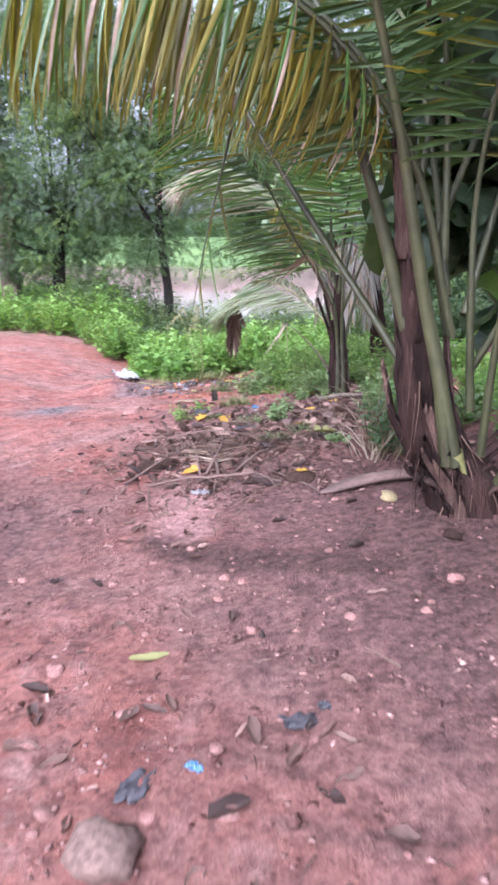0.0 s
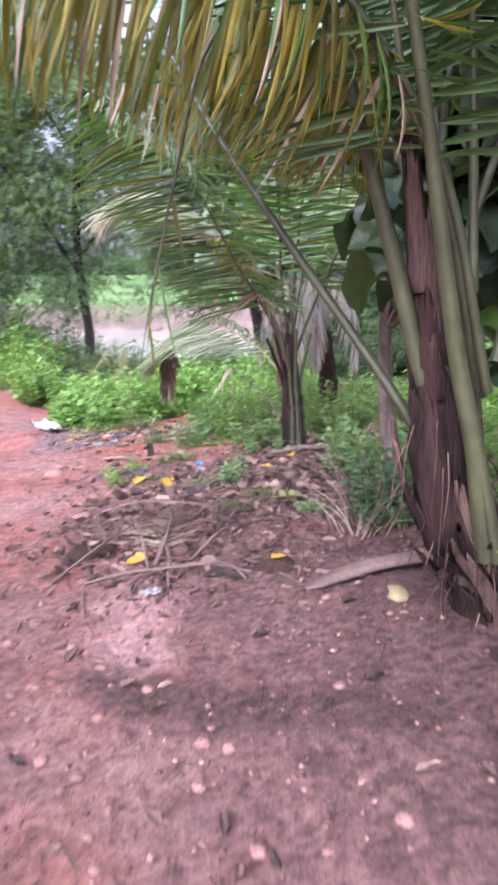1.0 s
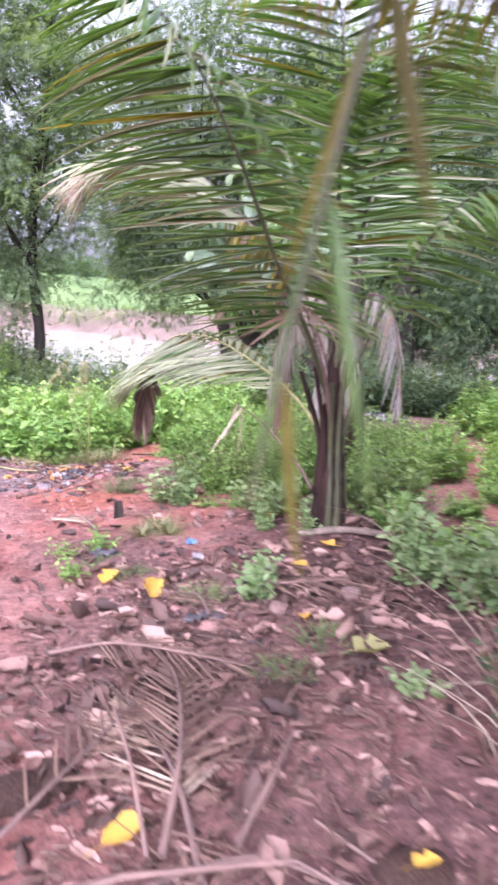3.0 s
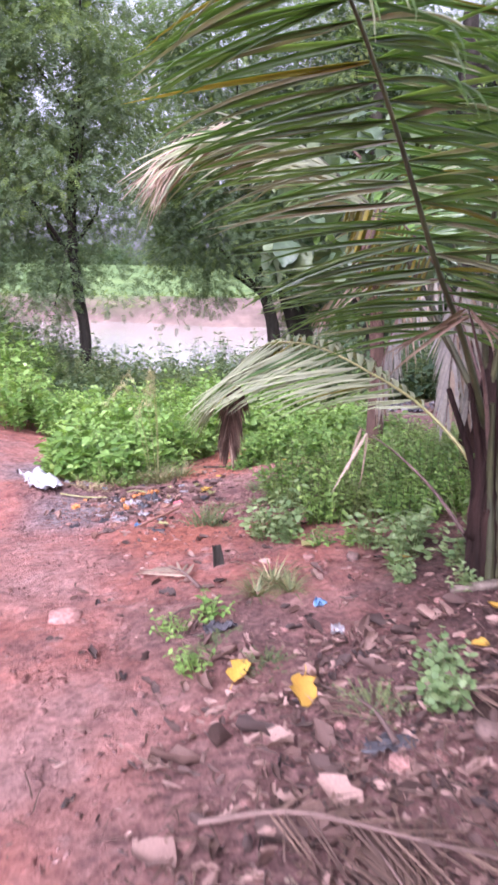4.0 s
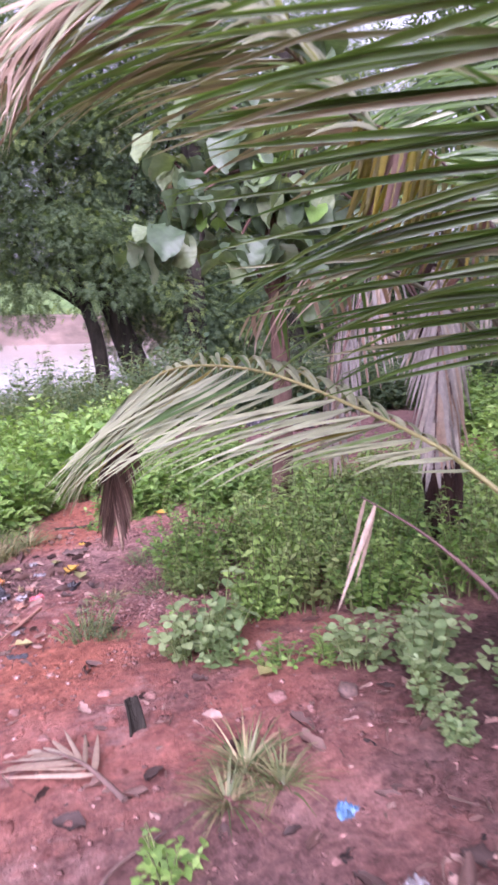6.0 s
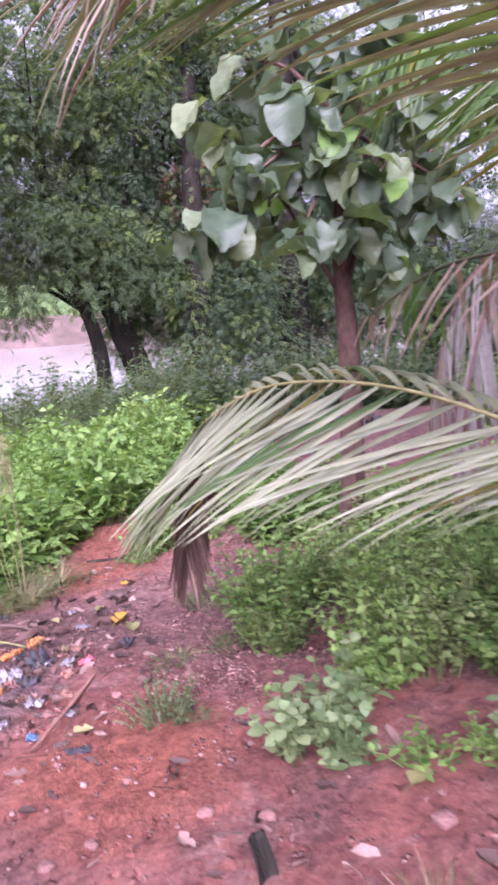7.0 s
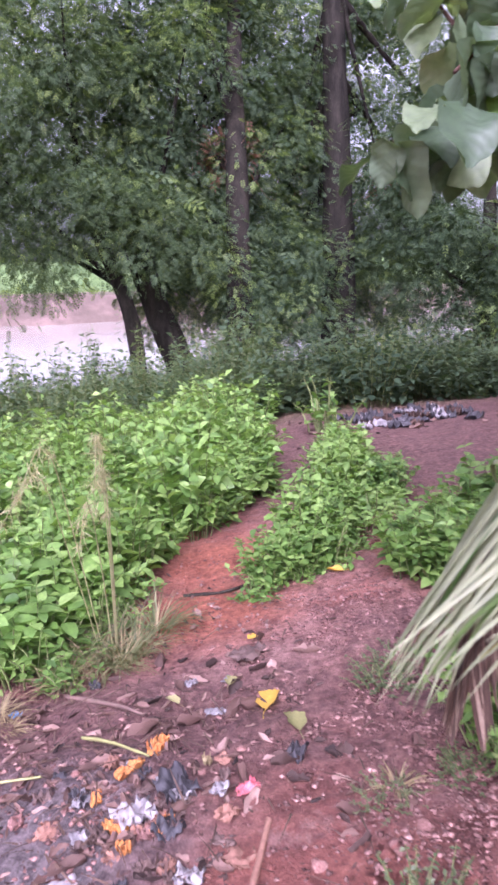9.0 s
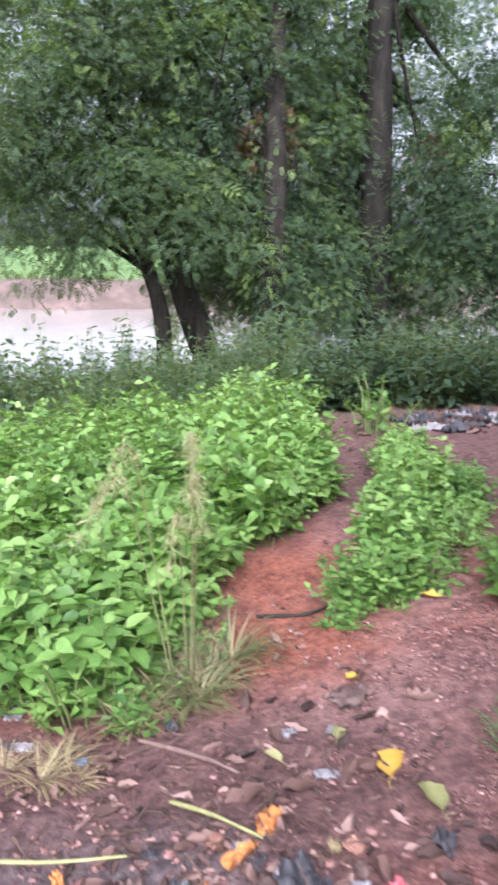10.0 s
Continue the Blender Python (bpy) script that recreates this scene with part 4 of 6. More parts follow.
def broad_tree(trunk, radii, spots, size, seed, label, bark, per=7, leaf=BROAD, bright=0.08):
    """A small tree with big single leaves held in whorls at the twig ends."""
    rng = np.random.default_rng(seed)
    base = np.array(trunk[0], float)
    tree = thing("broadleaf_tree", tuple(base), label, "tree")
    path = smooth_curve(trunk, 16) - base
    rad = np.interp(np.linspace(0, 1, 16), np.linspace(0, 1, len(radii)), radii)
    part("trunk", fast_mesh("trunk", *tube(path, rad, 10, 1.0, rng, 0.06), bark), tree)
    for p in spots:
        p = np.array(p) - base
        a = path[rng.integers(9, 16)]
        m = (a + p) / 2 + np.array([0, 0, 0.12])
        part("twig", fast_mesh("twig", *tube(smooth_curve([a, m, p], 9), np.linspace(0.022, 0.008, 9), 6), bark), tree)
        for k in range(per):
            q = rng.uniform(0.72, 1.12)
            w = 2 * math.pi * k / per + rng.uniform(-0.5, 0.5)
            d = np.array([math.cos(w), math.sin(w), rng.uniform(-1.5, 0.1)])
            at = a + (p - a) * q + np.array([0, 0, 0.12 * math.sin(math.pi * min(1, q))]) + rng.normal(0, 0.07, 3)
            x = rng.random()
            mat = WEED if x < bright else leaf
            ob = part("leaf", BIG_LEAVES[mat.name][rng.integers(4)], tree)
            s = size * rng.uniform(0.55, 1.1)
            ob.matrix_basis = matrix_of(frames([at], [d], [np.array([0, 0, 1.0]) + rng.normal(0, 0.3, 3)], [s])[0])
    return tree


broad_tree([(1.32, 12.2, g(1.2, 12.2)), (1.32, 12.15, 0.4), (1.27, 12.1, 1.1), (1.22, 12.1, 1.7), (1.22, 12.1, 2.5)], [0.1, 0.085, 0.075, 0.055, 0.025],
           [(0.24, 12.00, 1.80), (0.32, 11.85, 2.05), (0.50, 12.10, 1.85), (0.57, 11.90, 2.15), (0.42, 12.20, 2.45), (0.82, 12.00, 2.60), (1.07, 11.70, 2.10), (0.82, 11.80, 1.80), (1.15, 11.70, 1.80), (1.40, 11.80, 2.20), (1.30, 12.10, 2.80), (1.80, 12.10, 1.90), (1.70, 11.80, 2.50), (1.12, 12.40, 3.10), (2.10, 12.30, 2.40), (0.67, 12.30, 2.90), (1.45, 11.70, 1.55), (1.15, 11.9, 2.5), (1.65, 11.8, 2.9), (2.05, 11.9, 2.0), (0.97, 11.9, 2.35), (1.55, 12.0, 3.2)],
           0.31, 201, "small broadleaf tree with big dull green leaves", RED_BARK, 10, bright=0.04)
# the two generated runs of whorls are mostly unseen canopy added for shade
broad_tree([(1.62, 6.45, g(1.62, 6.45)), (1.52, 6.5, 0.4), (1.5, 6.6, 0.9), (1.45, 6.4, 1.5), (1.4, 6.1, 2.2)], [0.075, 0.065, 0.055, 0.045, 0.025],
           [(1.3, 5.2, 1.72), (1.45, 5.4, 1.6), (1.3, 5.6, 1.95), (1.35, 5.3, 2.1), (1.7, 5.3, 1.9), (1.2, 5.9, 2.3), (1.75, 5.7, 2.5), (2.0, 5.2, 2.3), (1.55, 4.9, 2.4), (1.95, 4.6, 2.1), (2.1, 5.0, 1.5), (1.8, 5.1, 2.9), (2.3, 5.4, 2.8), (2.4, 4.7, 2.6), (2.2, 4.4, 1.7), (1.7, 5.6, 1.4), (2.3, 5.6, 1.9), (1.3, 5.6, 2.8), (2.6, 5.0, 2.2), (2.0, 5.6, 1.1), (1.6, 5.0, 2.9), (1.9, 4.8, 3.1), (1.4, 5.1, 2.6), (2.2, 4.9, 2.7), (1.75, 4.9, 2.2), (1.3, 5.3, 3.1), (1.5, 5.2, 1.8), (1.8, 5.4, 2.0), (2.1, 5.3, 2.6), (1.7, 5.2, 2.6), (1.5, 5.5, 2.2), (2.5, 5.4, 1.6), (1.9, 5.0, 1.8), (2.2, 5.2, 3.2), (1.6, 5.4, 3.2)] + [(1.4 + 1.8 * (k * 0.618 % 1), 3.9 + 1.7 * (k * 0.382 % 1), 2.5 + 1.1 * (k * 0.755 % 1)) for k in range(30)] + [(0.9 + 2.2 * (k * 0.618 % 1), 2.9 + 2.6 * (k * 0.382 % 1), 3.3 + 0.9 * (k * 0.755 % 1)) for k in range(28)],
           0.40, 202, "spindly broadleaf tree with large dark leaves beside a palm", PALE_BARK, 10, BROAD_SHADED, bright=0.05)


def build_dead_palm():
    """A stunted palm hung with withered grey fronds."""
    bx, by = 1.75, 10.4
    palm = thing("coconut_palm", on_ground(bx, by, -0.03), "stunted palm hung with withered grey leaves", "palm tree")
    palm_trunk(palm, [(bx, by, -0.5), (bx - 0.05, by, 0.4), (bx - 0.15, by, 1.1), (bx - 0.2, by, 1.6)], [0.14, 0.11, 0.09, 0.05], SHEATH, 8)
    grey = ((FROND_GREY, 0.8), (FROND_DRY, 0.2))
    for i, (dx, dy) in enumerate(((-0.75, -0.25), (-0.35, -0.6), (-0.55, 0.3), (0.3, -0.6), (-0.1, -0.35))):
        frond(palm, [(bx - 0.18, by, 1.25), (bx - 0.18 + 0.35 * dx, by + 0.35 * dy, 1.55), (bx - 0.15 + 0.75 * dx, by + 0.75 * dy, 1.45), (bx - 0.15 + dx, by + dy, 1.0), (bx - 0.15 + 1.05 * dx, by + 1.05 * dy, 0.5)], 0.55, 30, 0.25, 3.0, (0.1, 0.3), grey, 0.016, PETIOLE_DRY, seed=300 + i)
    for i, (dx, dy) in enumerate(((-0.5, 0.1), (0.2, -0.3), (0.5, 0.2))):
        frond(palm, [(bx - 0.18, by, 1.4), (bx - 0.18 + 0.5 * dx, by + 0.5 * dy, 2.1), (bx - 0.15 + 1.2 * dx, by + 1.2 * dy, 2.5), (bx - 0.15 + 2 * dx, by + 2 * dy, 2.4)], 0.6, 34, 0.3, 0.6, (0.4, 0.8), ((FROND, 0.8), (FROND_OLD, 0.2)), 0.016, seed=310 + i)


build_dead_palm()

# ---- undergrowth ----
WEED_LEAF = leaf_shape(0.62, 0.14, 0.2, 3)
ROUND_LEAF = leaf_shape(0.86, 0.07, 0.18, 4, 2.2)
MID_LEAF = leaf_shape(0.62, 0.14, 0.2, 2)
FAR_LEAF = (np.array([(0, 0, 0), (0.45, -0.3, 0.05), (1, 0, -0.15), (0.45, 0.3, 0.05)], float), np.array([(0, 1, 2, 3)]))


def bush_meshes(seed, radius, height, stems, leaf, mat, pairs=6, up=0.25):
    """Stems and leaves of one leafy weed clump, standing on z = 0."""
    rng = np.random.default_rng(seed)
    tubes, mats = [], []
    for _ in range(stems):
        w, r = rng.uniform(0, 2 * math.pi), radius * math.sqrt(rng.random())
        foot = np.array([math.cos(w), math.sin(w), 0]) * r * 0.55
        h = height * rng.uniform(0.55, 1.1) * (1 - 0.35 * (r / radius) ** 2)
        tip = np.array([math.cos(w), math.sin(w), 0]) * r * 1.15 + np.array([rng.normal(0, 0.05), rng.normal(0, 0.05), h])
        path = smooth_curve([foot - np.array([0, 0, 0.05]), (foot + tip) / 2 + np.array([0, 0, 0.08 * h]), tip], 4)
        tubes.append(tube(path, np.linspace(0.006, 0.002, 4), 3))
        turn = rng.uniform(0, math.pi)
        for k in range(pairs):
            u = 0.12 + 0.88 * (k + 0.5) / pairs
            p = foot + (tip - foot) * u + np.array([0, 0, 0.08 * h * math.sin(math.pi * u)])
            for s in (0, math.pi):
                a = turn + k * 1.6 + s + rng.normal(0, 0.3)
                d = np.array([math.cos(a), math.sin(a), up + rng.normal(0, 0.28)])
                mats.append(frames([p], [d], [np.array([0, 0, 1.0]) + rng.normal(0, 0.25, 3)], [leaf * rng.uniform(0.6, 1.25) * (1.15 - 0.45 * u)])[0])
    stem = fast_mesh("stem", *join(tubes), STEM)
    return stem, fast_mesh("foliage", *strew(FAR_LEAF if stems == 26 or height > 1 else ROUND_LEAF if mat == PALE_WEED else (WEED_LEAF if leaf > 0.085 and height < 0.8 else MID_LEAF), np.array(mats)), mat)


BUSHES = {
    "bright": [bush_meshes(301 + i, (0.34, 0.3, 0.38, 0.32)[i], (0.5, 0.62, 0.42, 0.56)[i], (46, 36, 52, 40)[i], (0.108, 0.132, 0.092, 0.118)[i], WEED, 6) for i in range(4)],
    "dark": [bush_meshes(311 + i, 0.34, 0.52, 44, 0.085, WEED_DARK) for i in range(3)],
    "bigleaf": [bush_meshes(391 + i, 0.32, 0.66, 24, 0.17, WEED, 5) for i in range(2)],
    "dim": [bush_meshes(395 + i, 0.4, 0.6, 30, 0.12, NEEM, 6) for i in range(2)],
    "fine": [bush_meshes(381 + i, 0.34, 0.5, 44, 0.068, (WEED, WEED_DARK, WEED)[i], 7) for i in range(3)],
    "large": [bush_meshes(321 + i, 0.24, 0.5, 17, 0.088, PALE_WEED, 4) for i in range(2)],
    "tall": [bush_meshes(331 + i, 0.5, 1.05, 50, 0.12, NEEM, 7) for i in range(3)],
    "distant": [bush_meshes(336 + i, 0.34, 0.5, 26, 0.11, WEED, 6) for i in range(3)],
    "small": [bush_meshes(341 + i, 0.12, 0.16, 14, 0.05, WEED, 3) for i in range(2)],
    "herb": [bush_meshes(351 + i, 0.24, 0.17, 44, 0.03, HERB, 6, 0.1) for i in range(2)],
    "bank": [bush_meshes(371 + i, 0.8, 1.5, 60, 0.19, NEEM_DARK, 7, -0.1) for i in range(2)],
    "broad": [bush_meshes(361 + i, 0.5, 0.95, 50, 0.15, WEED, 7) for i in range(2)],
}
LABELS = {
    "bright": ("leafy_weed", "bright green leafy weed clump on red soil", "weed"),
    "dark": ("leafy_weed", "dull green leafy undergrowth under the trees", "weed"),
    "bigleaf": ("leafy_weed", "tall green weed with large soft leaves", "weed"),
    "dim": ("shrub", "dull blue-green shrub behind the weeds", "shrub"),
    "fine": ("leafy_weed", "small-leaved green weed mound beside the path", "weed"),
    "large": ("leafy_weed", "low plant with rounded pale green leaves", "weed"),
    "tall": ("shrub", "tall dark green shrub on the river bank", "shrub"),
    "distant": ("leafy_weed", "green leafy weed clump at the back of the field", "weed"),
    "small": ("seedling", "small green seedling on bare soil", "seedling"),
    "broad": ("shrub", "leafy bright green shrub among the weeds", "shrub"),
    "bank": ("shrub", "dense dark shrub behind the rubbish heap", "shrub"),
    "herb": ("low_herb", "low wiry grey-green herb on the path", "herb"),
}


def bush(kind, x, y, size, seed, tall=1.0):
    rng = random.Random(seed)
    name, label, cat = LABELS[kind]
    stem, leaves = BUSHES[kind][seed % len(BUSHES[kind])]
    ob = thing(name, (0, 0, 0), label, cat, "undergrowth of the river bank")
    tagged(part("stem", stem, ob), kind="stuff")
    tagged(part("foliage", leaves, ob), kind="stuff")
    ob.matrix_basis = pose(x, y, float(ground_z(x, y)) - 0.02, rng.uniform(-5, 5), rng.uniform(-5, 5), rng.uniform(0, 360)) @ Matrix.Diagonal((size, size, size * tall, 1))
    return ob


def inside(poly, x, y):
    hit = False
    for (x1, y1), (x2, y2) in zip(poly, poly[1:] + poly[:1]):
        if (y1 > y) != (y2 > y) and x < (x2 - x1) * (y - y1) / (y2 - y1) + x1:
            hit = not hit
    return hit


def plant(kind, poly, gap, size, seed, tall=(0.85, 1.2), margin=0.0):
    """Clumps of a kind all over a patch of ground, no nearer together than gap."""
    rng = random.Random(seed)
    xs, ys = [p[0] for p in poly], [p[1] for p in poly]
    placed = []
    for _ in range(3000):
        x, y = rng.uniform(min(xs), max(xs)), rng.uniform(min(ys), max(ys))
        if inside(poly, x, y) and all((x - a) ** 2 + (y - b) ** 2 > gap * gap for a, b in placed):
            placed.append((x, y))
            bush(kind, x, y, size * rng.uniform(0.8, 1.2), seed * 100 + len(placed), rng.uniform(*tall))


plant("bright", [(-1.8, 13.35), (-1.4, 13.1), (-1.05, 13.5), (-0.72, 14.2), (-0.22, 14.55), (0.22, 14.9), (0.75, 15.7), (1.5, 17.6), (-3.2, 17.8), (-2.3, 15.9)], 0.35, 1.0, 1, (0.6, 1.75))
plant("distant", [(-3.2, 17.8), (1.5, 17.6), (1.7, 19.2), (-4.2, 19.6)], 0.42, 1.25, 2, (1.1, 1.6))
plant("dim", [(-4.2, 19.6), (1.7, 19.2), (2.0, 20.4), (-4.8, 21.0)], 0.5, 1.1, 22, (1.0, 1.4))
plant("bigleaf", [(-2.2, 13.4), (-1.45, 13.1), (-1.2, 13.45), (-1.4, 14.3), (-2.5, 14.5)], 0.32, 0.9, 23, (0.7, 1.3))
plant("distant", [(-4.6, 20.2), (-3.4, 18.8), (-4.2, 23.0), (-9.5, 31.0), (-14.0, 34.0), (-9.0, 27.0)], 0.75, 1.8, 3, (1.2, 1.6))
plant("distant", [(-3.4, 17.2), (-5.0, 19.0), (-9.8, 22.0), (-9.8, 26.0), (-4.4, 21.5)], 0.6, 1.5, 21, (1.1, 1.5))
plant("tall", [(-6.0, 21.0), (1.4, 20.2), (3.2, 21.0), (3.2, 23.0), (-6.0, 24.0)], 0.6, 1.05, 4, (1.15, 1.6))
plant("bright", [(0.08, 13.45), (0.27, 13.35), (0.77, 13.85), (1.42, 14.35), (2.1, 15.4), (1.55, 15.3), (0.92, 14.5)], 0.26, 0.72, 5, (0.55, 1.5))
plant("bright", [(1.35, 15.5), (1.75, 15.5), (2.5, 16.8), (2.15, 17.0)], 0.28, 0.8, 6, (0.8, 1.5))
plant("fine", [(0.12, 11.15), (0.3, 10.75), (0.5, 10.3), (0.9, 10.1), (1.5, 9.5), (2.4, 9.8), (3.0, 12.6), (2.0, 12.9), (1.4, 12.6), (1.05, 12.1), (0.75, 11.4), (0.3, 11.35)], 0.4, 0.9, 7, (0.8, 1.5))
plant("fine", [(0.12, 11.15), (0.3, 10.75), (0.5, 10.3), (0.9, 10.1), (1.5, 9.6), (2.2, 9.9), (2.2, 12.0), (1.05, 12.1), (0.75, 11.4), (0.3, 11.35)], 0.4, 0.9, 8, (0.9, 1.6))
plant("bright", [(0.75, 12.75), (1.2, 12.6), (1.9, 13.2), (1.8, 13.6), (1.1, 13.3)], 0.28, 0.8, 9)
plant("broad", [(3.4, 9.0), (6.0, 8.0), (8.5, 16.0), (7.0, 18.5), (5.8, 17.6), (4.2, 12.8)], 1.0, 1.1, 10, (0.8, 1.2))
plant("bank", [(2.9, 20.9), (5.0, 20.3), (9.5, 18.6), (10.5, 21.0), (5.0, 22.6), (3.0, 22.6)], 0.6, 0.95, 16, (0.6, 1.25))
plant("small", [(-1.95, 13.2), (-1.5, 12.85), (-1.1, 12.9), (-0.85, 13.5), (-0.6, 14.1), (-1.0, 14.3)], 0.2, 1.4, 18, (0.7, 1.4))
plant("small", [(-0.1, 13.3), (0.3, 13.15), (1.3, 14.1), (1.0, 14.2)], 0.22, 1.3, 19, (0.7, 1.4))
plant("distant", [(2.5, 9.6), (3.5, 9.0), (4.4, 12.0), (3.1, 12.8)], 0.5, 0.8, 20, (0.7, 1.3))
plant("broad", [(0.9, 19.4), (1.9, 19.2), (2.4, 20.4), (1.2, 20.4)], 0.6, 0.85, 11, (0.8, 1.2))
plant("distant", [(1.75, 6.0), (2.6, 5.4), (5.0, 9.0), (3.0, 9.0), (2.0, 8.0)], 0.5, 0.6, 12, (0.6, 1.0))
plant("broad", [(1.35, 7.6), (2.2, 6.8), (3.4, 9.0), (1.8, 9.2)], 0.6, 0.42, 14, (0.6, 1.1))
plant("large", [(1.2, 6.9), (2.0, 6.3), (2.3, 7.0), (1.4, 7.8)], 0.3, 0.8, 15, (0.7, 1.2))
plant("tall", [(3.2, 2.5), (4.4, 2.5), (5.6, 8.0), (4.6, 8.4)], 0.7, 1.2, 13, (1.0, 1.5))
for i, (kind, x, y, s, h) in enumerate((("large", -0.07, 9.95, 0.72, 1.15), ("large", 0.05, 9.82, 0.5, 1.0), ("large", 0.64, 8.85, 0.5, 1.4), ("large", 0.63, 8.6, 0.35, 1.2), ("large", 1.0, 8.75, 0.5, 1.2), ("large", 0.87, 8.3, 0.35, 1.2), ("large", 0.43, 7.41, 0.4, 1.3), ("large", 0.36, 7.12, 0.5, 1.2), ("small", -0.65, 7.76, 0.9, 1.0), ("small", -0.77, 8.2, 0.8, 1.2),
                                        ("large", 0.62, 9.35, 0.7, 1.0), ("large", 0.8, 9.1, 0.75, 1.1), ("dim", 1.22, 5.62, 0.55, 1.5),
                                        ("dim", 1.42, 5.55, 0.6, 1.7), ("large", 0.86, 5.98, 0.45, 0.6), ("fine", 0.42, 10.3, 0.6, 1.0), ("large", 0.1, 10.0, 0.75, 1.3), ("large", 0.95, 9.35, 0.6, 1.2), ("herb", -0.5, 10.6, 0.8, 1.5), ("herb", -0.36, 10.5, 0.4, 1.1), ("herb", 0.01, 11.14, 0.6, 0.8), ("herb", -0.3, 11.15, 0.6, 0.7),
                                        ("herb", 0.1, 11.9, 0.85, 0.6), ("herb", 0.25, 12.05, 0.7, 0.6), ("herb", -0.62, 7.9, 0.5, 0.6), ("herb", -0.5, 8.1, 0.5, 0.6), ("small", -0.55, 8.4, 1.0, 1.0),
                                        ("small", 0.3, 9.6, 1.0, 1.0), ("small", 0.5, 9.5, 1.0, 1.0), ("small", 0.05, 10.1, 1.2, 1.0), ("herb", 0.35, 6.2, 0.6, 1.0), ("herb", 0.6, 6.5, 0.7, 1.0), ("herb", 0.1, 7.2, 0.7, 0.8), ("herb", -0.3, 7.7, 0.6, 0.8),
                                        ("small", -1.25, 12.75, 1.2, 1.0), ("herb", 0.1, 13.4, 0.7, 0.5),
                                        ("small", 2.75, 18.2, 3.0, 1.6), ("large", 1.35, 7.5, 0.6, 1.0), ("dark", 1.75, 9.0, 1.0, 1.0), ("dark", 1.5, 9.1, 0.9, 1.0))):
    bush(kind, x, y, s, 900 + i, h)


def blade_shape():
    v, f = [], []
    for i in range(5):
        u = i / 4
        w = 0.012 * (1 - u) + 0.001
        v += [(u * (1 - 0.25 * u), -w, -0.75 * u ** 2), (u * (1 - 0.25 * u), w, -0.75 * u ** 2)]
        if i:
            f.append((2 * i - 2, 2 * i, 2 * i + 1, 2 * i - 1))
    return np.array(v), np.array(f)


BLADE = blade_shape()


def grass_tuft(x, y, size, blades, seed, label, mat=GRASS, spreading=0.9, thin=0.2):
    rng = np.random.default_rng(seed)
    ob = thing("grass_tuft", on_ground(x, y, -0.01), label, "grass")
    w = rng.uniform(0, 2 * math.pi, blades)
    d = np.stack([np.cos(w) * spreading, np.sin(w) * spreading, np.ones(blades)], 1) + rng.normal(0, 0.15, (blades, 3))
    p = np.stack([np.cos(w), np.sin(w), np.zeros(blades)], 1) * rng.uniform(0, 0.25, (blades, 1)) * size
    m = frames(p, d, np.stack([-np.cos(w), -np.sin(w), np.full(blades, 0.3)], 1), np.stack([size * rng.uniform(0.5, 1.1, blades), thin * rng.uniform(0.7, 1.3, blades), size * rng.uniform(0.3, 1.0, blades)], 1))
    dry = rng.random(blades) < 0.25
    for name, pick, stuff in (("foliage", ~dry, mat), ("dry_foliage", dry, STRAW if mat == GRASS else FROND_BROWN)):
        v, f = strew(BLADE, m[pick])
        tagged(part(name, fast_mesh(name, v, f, stuff), ob, "" if name == "foliage" else "withered blades of the tuft"), kind="stuff")


for i, (x, y, s, n) in enumerate(((-0.98, 12.86, 0.34, 110), (-1.12, 12.9, 0.36, 100), (-1.3, 12.78, 0.28, 80), (-0.88, 13.0, 0.36, 100), (-1.02, 13.1, 0.38, 100), (-0.14, 8.85, 0.27, 120), (-0.26, 8.7, 0.24, 90), (-0.05, 8.7, 0.22, 70), (-0.72, 13.2, 0.42, 90))):
    grass_tuft(x, y, s, n, 400 + i, "tuft of wiry green and straw-coloured grass", (GRASS, STRAW)[i == 2], 0.6, 0.42)
for i, (x, y, s, n) in enumerate(((-1.72, 12.44, 0.24, 110), (-1.62, 12.55, 0.2, 90), (-1.85, 12.5, 0.22, 90), (-1.6, 12.4, 0.18, 70), (-0.25, 11.2, 0.14, 40))):
    grass_tuft(x, y, s, n, 430 + i, "tangled dry straw on the soil", STRAW, 1.0, 0.34)
for i, (x, y, s, n) in enumerate(((1.15, 5.6, 0.95, 30), (1.28, 5.8, 0.9, 26), (1.08, 5.45, 0.6, 18), (1.5, 8.0, 0.6, 26))):
    grass_tuft(x, y, s, n, 440 + i, "spray of dry arching palm blades over a bush", FROND_DRY, 0.42, 0.6)
for i in range(14):
    rr = random.Random(700 + i)
    grass_tuft(rr.uniform(-3.5, 1.5), rr.uniform(18.5, 20.5), rr.uniform(0.9, 1.3), 26, 420 + i, "tall thin grass stems among the weeds", GRASS, 0.2)


